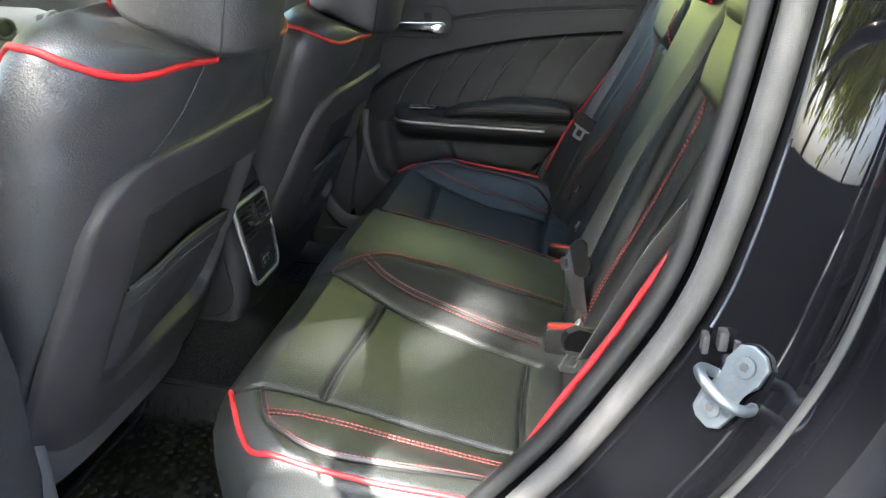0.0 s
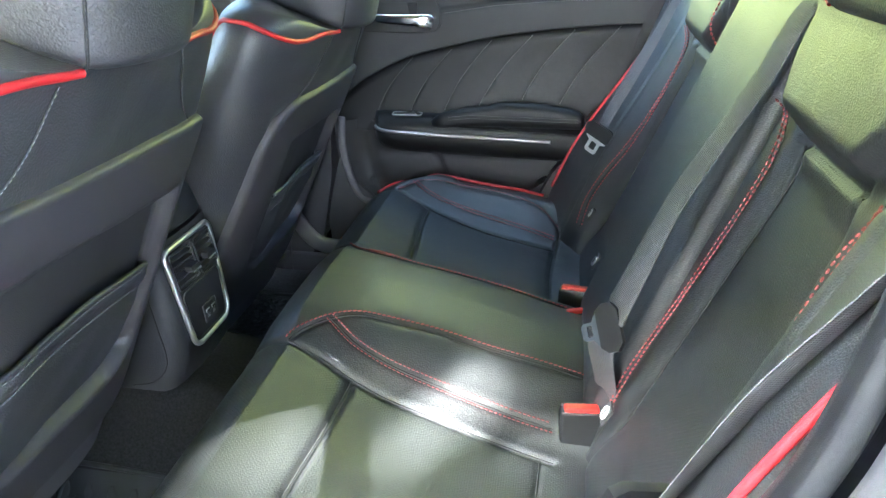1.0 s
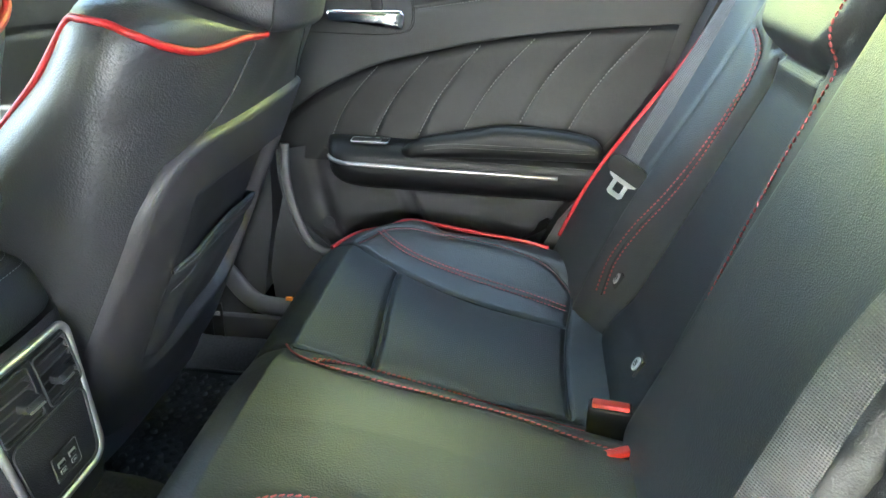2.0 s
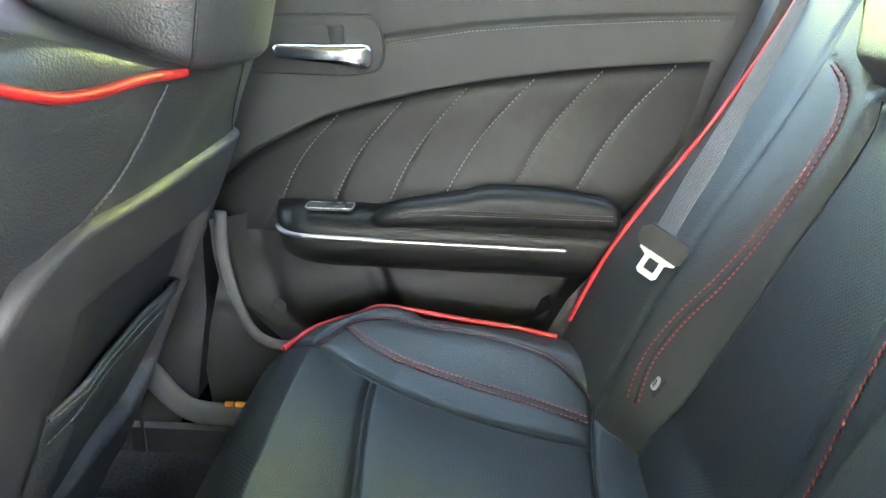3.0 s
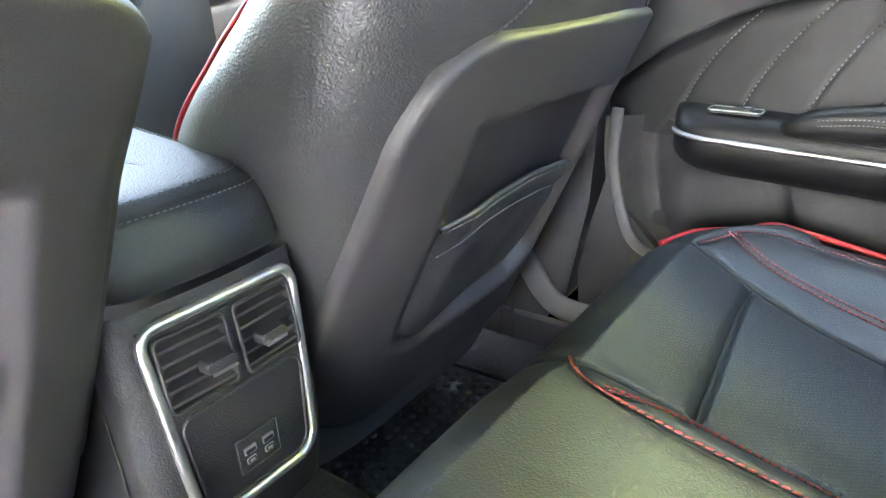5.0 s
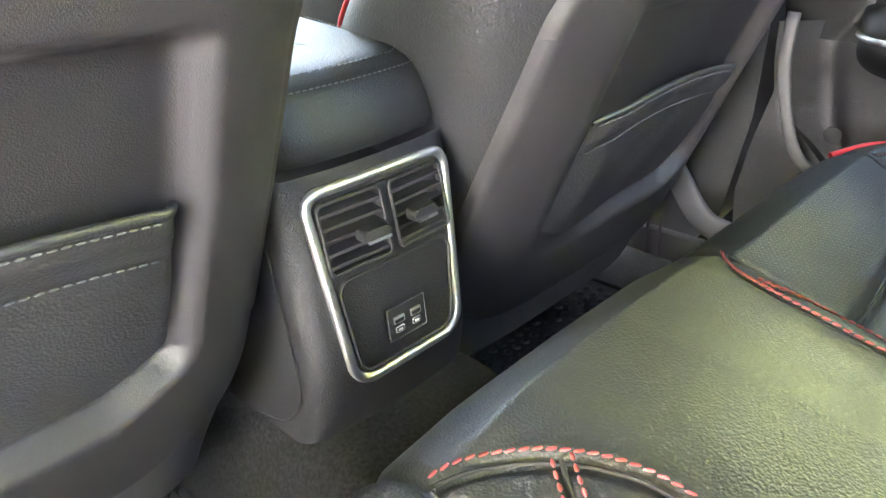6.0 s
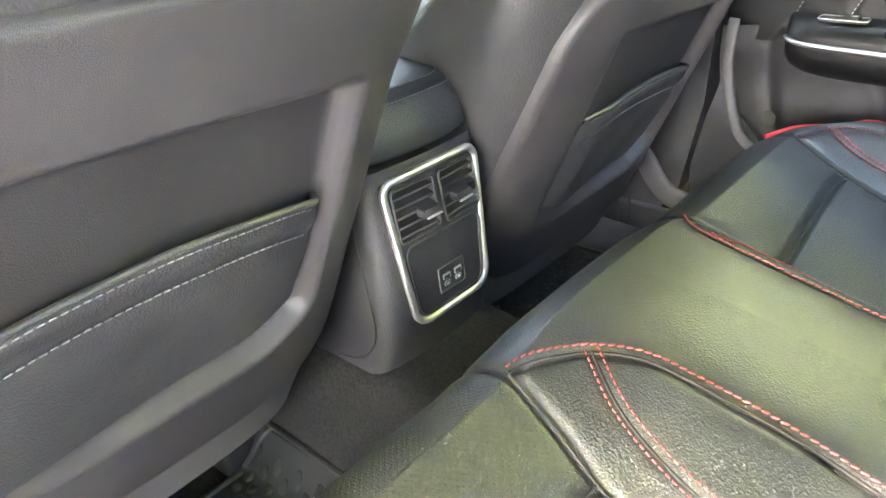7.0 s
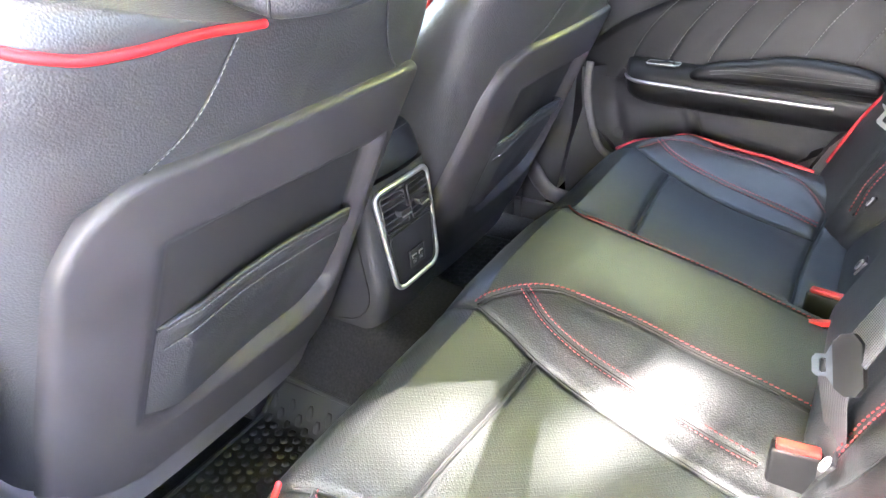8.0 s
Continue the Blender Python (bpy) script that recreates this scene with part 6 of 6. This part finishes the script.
# raised bead of the body seam, in steel to imitate its glint
jamb_tube("glint_bead_left", 0.0175, 0.7408, 0.0013, STEEL, "body seam bead along the jamb, in steel as its glint", sides=6, jamb=[p for p in JAMB if 0.655 < p.z < 0.835])

striker = empty("door_striker", (0.544, -0.77, 0.617))
tan = Vector((0.42, 0, 0.80)).normalized()
out = Vector((tan.z, 0, -tan.x))
P0 = Vector((0.544, -0.7705, 0.617))
slope = (out * 0.036 + Vector((0, -0.039, 0))).normalized()
face = Vector.cross(slope, tan).normalized()
if face.y > 0:
    face = -face


def strike(a, b, d):
    return P0 + slope * a + tan * b + face * d


under(slab("plate", [(-0.014, -0.036), (-0.006, -0.041), (0.008, -0.041), (0.016, -0.034), (0.018, -0.016), (0.013, -0.004), (0.013, 0.004), (0.018, 0.016), (0.016, 0.034), (0.007, 0.041), (-0.007, 0.041), (-0.016, 0.034), (-0.018, 0.016), (-0.012, 0.004), (-0.012, -0.004), (-0.018, -0.016)], 0.005, strike, STEEL, None, "zinc plated striker plate", bevel=0.0018, seg=3), striker)
for b in (-0.024, 0.023):
    bolt = [(0.0095 * math.cos(t), b + 0.0095 * math.sin(t)) for t in steps(0, 2 * math.pi, 20)[:-1]]
    under(slab("bolt", bolt, 0.0035, lambda a, b, d: strike(a, b, 0.005 + d), STEEL, None, "round bolt head", bevel=0.0012), striker)
    star = [(r * math.cos(t), b + r * math.sin(t)) for t, r in ((k * math.pi / 6, 0.0042 if k % 2 else 0.0034) for k in range(12))]
    # flat black star on the head stands in for the shaded socket
    under(slab("bolt_socket_patch", star, 0.0006, lambda a, b, d: strike(a, b, 0.0084 + d), RUBBER, None, "", bevel=0), striker)
loop = [strike(-0.016, 0.0, 0.003), strike(-0.022, 0.001, 0.018), strike(-0.018, 0.001, 0.030), strike(-0.004, 0.0, 0.036), strike(0.012, -0.001, 0.034), strike(0.024, -0.001, 0.024), strike(0.027, 0.0, 0.010), strike(0.024, 0.0, 0.0)]
under(tube("loop", loop, 0.0048, STEEL, None, "steel striker loop", sides=12), striker)
tagged(striker, "zinc steel door striker bolted to the black jamb", "door striker")
clip = empty("jamb_clip", (0.531, -0.745, 0.645))
c0 = Vector((0.529, -0.747, 0.646))
for k, (a, b, w) in enumerate(((-0.008, 0.0, 0.006), (0.006, 0.004, 0.008), (0.018, -0.003, 0.006))):
    under(box("tab", (c0.x + a - w / 2, c0.y - 0.010, c0.z + b - 0.008), (c0.x + a + w / 2, c0.y + 0.003, c0.z + b + 0.010), PLASTIC, None, "", bevel=0.002), clip)
tagged(clip, "small dark plastic clip on the door jamb", "clip")


# ---- floor mats ----
def floor_mat(s):
    mat_ob = empty("floor_mat", (-0.22, s * 0.38, 0.055))
    outline = round_rect(-0.425, 0.155, -0.035, 0.60, 0.045, 8)
    pl = lambda a, b, d: (a, s * b, floor_z(a, s * b) + 0.005 + d)
    under(sheet("sheet", lambda a, b: pl(a, b, 0.004), steps(-0.422, -0.038, 40), steps(0.158, 0.597, 44), RUBBER, None, "black rubber mat"), mat_ob)
    rim = [Vector(pl(a, b, 0.005)) for a, b in outline]
    v, f = tube_data(curve_points(rim + [rim[0]], 0.01), 0.0045, 8)
    under(obj("rim", v, f, RUBBER), mat_ob)
    V, Fc = [], []
    for i in range(19):
        for j in range(21):
            a, b = -0.408 + 0.02 * i, 0.174 + 0.0205 * j + (0.010 if i % 2 else 0)
            if b > 0.585:
                continue
            base = len(V)
            for r, h in ((0.0078, 0.0), (0.0066, 0.0026), (0.0035, 0.0038)):
                for k in range(6):
                    t = k * math.pi / 3
                    x, y, z = pl(a + r * math.cos(t), b + r * math.sin(t), 0.0042 + h)
                    V.append((x, y, z))
            for q in range(2):
                for k in range(6):
                    Fc.append((base + q * 6 + k, base + q * 6 + (k + 1) % 6, base + q * 6 + 6 + (k + 1) % 6, base + q * 6 + 6 + k))
            Fc.append(tuple(base + 12 + k for k in range(6)))
    tagged(under(obj("studs", V, Fc, RUBBER, None, "raised round rubber studs"), mat_ob), kind="stuff")
    return tagged(mat_ob, "black rubber floor mat with raised studs on the carpet", "floor mat", "rear floor mats")


floor_mat(-1)
floor_mat(1)

# near front door, closed, and a backing that shuts the car
near = empty("front_door", (-0.9, -0.8, 0.3))
under(slab("panel", [(-1.5, 0.12), (-0.44, 0.12), (-0.44, 0.86), (-1.5, 0.82)], 0.02, lambda a, b, d: (a, -0.745 - d, b), SOFT, None, "black door panel", bevel=0.004), near)
under(slab("outer_skin", [(-1.5, 0.10), (-0.40, 0.10), (-0.40, 0.86), (-1.5, 0.82)], 0.02, lambda a, b, d: (a, -0.90 - d, b), PAINT, None, "black painted outer door skin", bevel=0.004), near)
tagged(near, "closed black driver door", "car door")
# black backing added so no light shows at the rear door's edge
wall("gap_backing_right", [(0.18, 0.10), (0.95, 0.10), (0.95, 1.2), (0.72, 1.2), (0.575, 0.90), (0.50, 0.62), (0.40, 0.48), (0.24, 0.28)], 0.790, 0.81, RUBBER, "black backing added behind the rear door gap")

# the near rear door, swung wide open outside the doorway
opened = empty("rear_door", (-0.27, -0.82, 0.3))
_m = Matrix.Translation((-0.27, -0.84, 0)) @ Euler((0, 0, radians(-82))).to_matrix().to_4x4()


def swung(a, b, d):
    return _m @ Vector((a, d, b))


under(slab("inner_panel", [(0.02, 0.16), (0.62, 0.16), (0.72, 0.40), (0.86, 0.70), (0.90, 0.86), (0.0, 0.86)], 0.05, swung, SOFT, None, "black inner door panel", bevel=0.01), opened)
under(slab("outer_skin", [(0.0, 0.10), (0.62, 0.10), (0.74, 0.36), (0.90, 0.68), (0.94, 0.86), (0.0, 0.86)], 0.02, lambda a, b, d: swung(a, b, -0.10 - d), PAINT, None, "black painted outer door skin", bevel=0.003), opened)
under(tube("window_frame", [swung(0.0, 0.86, -0.04), swung(0.02, 1.05, -0.01), swung(0.10, 1.15, 0.02), swung(0.5, 1.17, 0.03), swung(0.85, 1.12, 0.02), swung(0.92, 1.0, -0.01), swung(0.92, 0.86, -0.04)], 0.022, PAINT, None, "black window frame"), opened)
tagged(opened, "wide open black rear car door", "car door")

# ---- outside ----
tagged(sheet("ground", lambda x, y: (x, y, -0.36), steps(-400, 400, 8), steps(-400, 400, 8), CONCRETE), "pale concrete ground round the car", "ground", kind="structure")


# crown leaves are left out so sun falls on chosen bench and doorway spots
CUT_CHINKS = [((0.118, -0.342, 0.335), 0.098), ((0.262, -0.290, 0.33), 0.068), ((0.288, -0.222, 0.345), 0.066), ((0.312, -0.150, 0.36), 0.058), ((0.075, -0.655, 0.385), 0.095), ((0.15, -0.665, 0.375), 0.10), ((0.23, -0.68, 0.36), 0.10), ((0.31, -0.72, 0.35), 0.10)]
# extra leaves added in the sun's way to shade chosen spots on the bench
SHADE_POINTS = [Vector((0.05, -0.47, 0.37)) + SUN_DIR * 11.0, Vector((0.09, -0.42, 0.36)) + SUN_DIR * 10.7, Vector((0.02, -0.53, 0.37)) + SUN_DIR * 11.3, Vector((0.37, -0.52, 0.33)) + SUN_DIR * 11.1, Vector((0.33, -0.04, 0.4)) + SUN_DIR * 10.9]
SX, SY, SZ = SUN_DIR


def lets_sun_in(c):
    for (px, py, pz), r in CUT_CHINKS:
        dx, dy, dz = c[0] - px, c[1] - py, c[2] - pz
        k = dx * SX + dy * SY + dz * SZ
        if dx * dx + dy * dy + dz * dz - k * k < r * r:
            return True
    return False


def tree(name, at, height, spread, seed, leaves=2600, leaf=0.16, shade_leaves=0):
    rnd = random.Random(seed)
    t = empty(name, at)
    at = Vector(at)
    line = [at + Vector((0.15 * math.sin(i * 0.9 + seed), 0.12 * math.cos(i * 1.1 + seed), height * 0.62 * i / 6)) for i in range(7)]
    verts, faces = tube_data(curve_points(line, 0.25), 0.17, 10)
    n = len(verts) // 10
    for i in range(n):
        c = sum((verts[i * 10 + k] for k in range(10)), Vector()) / 10
        for k in range(10):
            verts[i * 10 + k] = c + (verts[i * 10 + k] - c) * (1.25 - 0.9 * i / n)
    under(obj("trunk", verts, faces, BARK), t)
    tips = []
    V, Fc = [], []
    for b in range(11):
        z0 = height * rnd.uniform(0.26, 0.6)
        a = rnd.uniform(0, 2 * math.pi)
        p0 = at + Vector((0, 0, z0))
        p2 = p0 + Vector((math.cos(a) * spread * rnd.uniform(0.55, 0.95), math.sin(a) * spread * rnd.uniform(0.55, 0.95), height * rnd.uniform(0.12, 0.38)))
        p1 = p0.lerp(p2, 0.5) + Vector((0, 0, 0.25))
        v, f = tube_data(curve_points([p0, p1, p2], 0.3), 0.045, 6)
        base = len(V)
        V += v
        Fc += [tuple(i + base for i in q) for q in f]
        tips += [p1, p2, p0.lerp(p2, 0.75), p2 + Vector((rnd.uniform(-1, 1), rnd.uniform(-1, 1), rnd.uniform(0, 1)))]
    tips.append(at + Vector((0, 0, height * 0.85)))
    under(obj("limbs", V, Fc, BARK), t)
    V, Fc = [], []
    for i in range(leaves):
        c = rnd.choice(tips) + Vector((rnd.gauss(0, 1), rnd.gauss(0, 1), rnd.gauss(0, 0.75))) * (spread * 0.24)
        # the first leaves go to the shade points, not the crown
        if i < shade_leaves:
            c = SHADE_POINTS[i % len(SHADE_POINTS)] + Vector((rnd.gauss(0, 1), rnd.gauss(0, 1), rnd.gauss(0, 1))) * 0.07
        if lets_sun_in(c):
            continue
        d = Vector((rnd.gauss(0, 1), rnd.gauss(0, 1), rnd.gauss(0, 0.6))).normalized()
        w = d.orthogonal().normalized()
        u = d.cross(w)
        ln, wd = leaf * rnd.uniform(0.7, 1.5), leaf * rnd.uniform(0.3, 0.6)
        base = len(V)
        V += [c - w * ln, c - u * wd + d * 0.02, c + w * ln, c + u * wd + d * 0.02]
        Fc += [(base, base + 1, base + 2), (base, base + 2, base + 3)]
    under(obj("crown", V, Fc, LEAF, smooth=False), t)
    return tagged(t, "unseen leafy green tree added beside the parked car", "tree", "trees round the car")


def bank(x, y):
    """Level ground that rises into a steep grassy bank."""
    rise = 1.15 * max(0.0, min(y, 11.0) - 3.4) * smooth(x, -5.6, -2.2)
    return (x, y, -0.32 + rise * smooth(y, 3.2, 4.4) + 0.10 * noise.noise(Vector((x * 0.7, y * 0.7, 0))) * smooth(y, 3.4, 4.4))


# unseen bank added so leather picks up a green reflection through far windows
tagged(sheet("green_bounce_bank", bank, steps(-40, 40, 120), steps(3.0, 12.0, 48) + [16, 22, 30, 40], GRASS), "unseen steep grassy bank by the car park, added to reflect green", "grass bank", kind="structure")
# unseen trees added on and beside the bank
for i, (x, y, h, sp) in enumerate(((-13, 9.0, 7, 2.8), (3.5, 13.6, 7.5, 3.2), (11, 14, 7, 3.0))):
    tree("tree", (x, y, bank(x, y)[2] - 0.1), h, sp, i + 1, 5000, 0.24)

# unseen tree shading the near doorway, with the cut gaps and extra leaves
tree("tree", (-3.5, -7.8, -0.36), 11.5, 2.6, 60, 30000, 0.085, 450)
# unseen trees added to darken paint reflections and screen off the sky
tree("tree", (-9.0, -4.4, -0.36), 8.5, 3.0, 61, 7000, 0.22)
tree("tree", (-12.5, -10.0, -0.36), 9.0, 3.2, 62, 7000, 0.22)
for x, y, h, sp, seed in ((2.2, -6.4, 9.5, 3.3, 71), (6.8, -7.4, 9.5, 3.4, 72), (0.6, -11.5, 10.5, 3.4, 73), (-6.5, -8.2, 8.0, 2.6, 74)):
    tree("tree", (x, y, -0.36), h, sp, seed, 8000, 0.23)
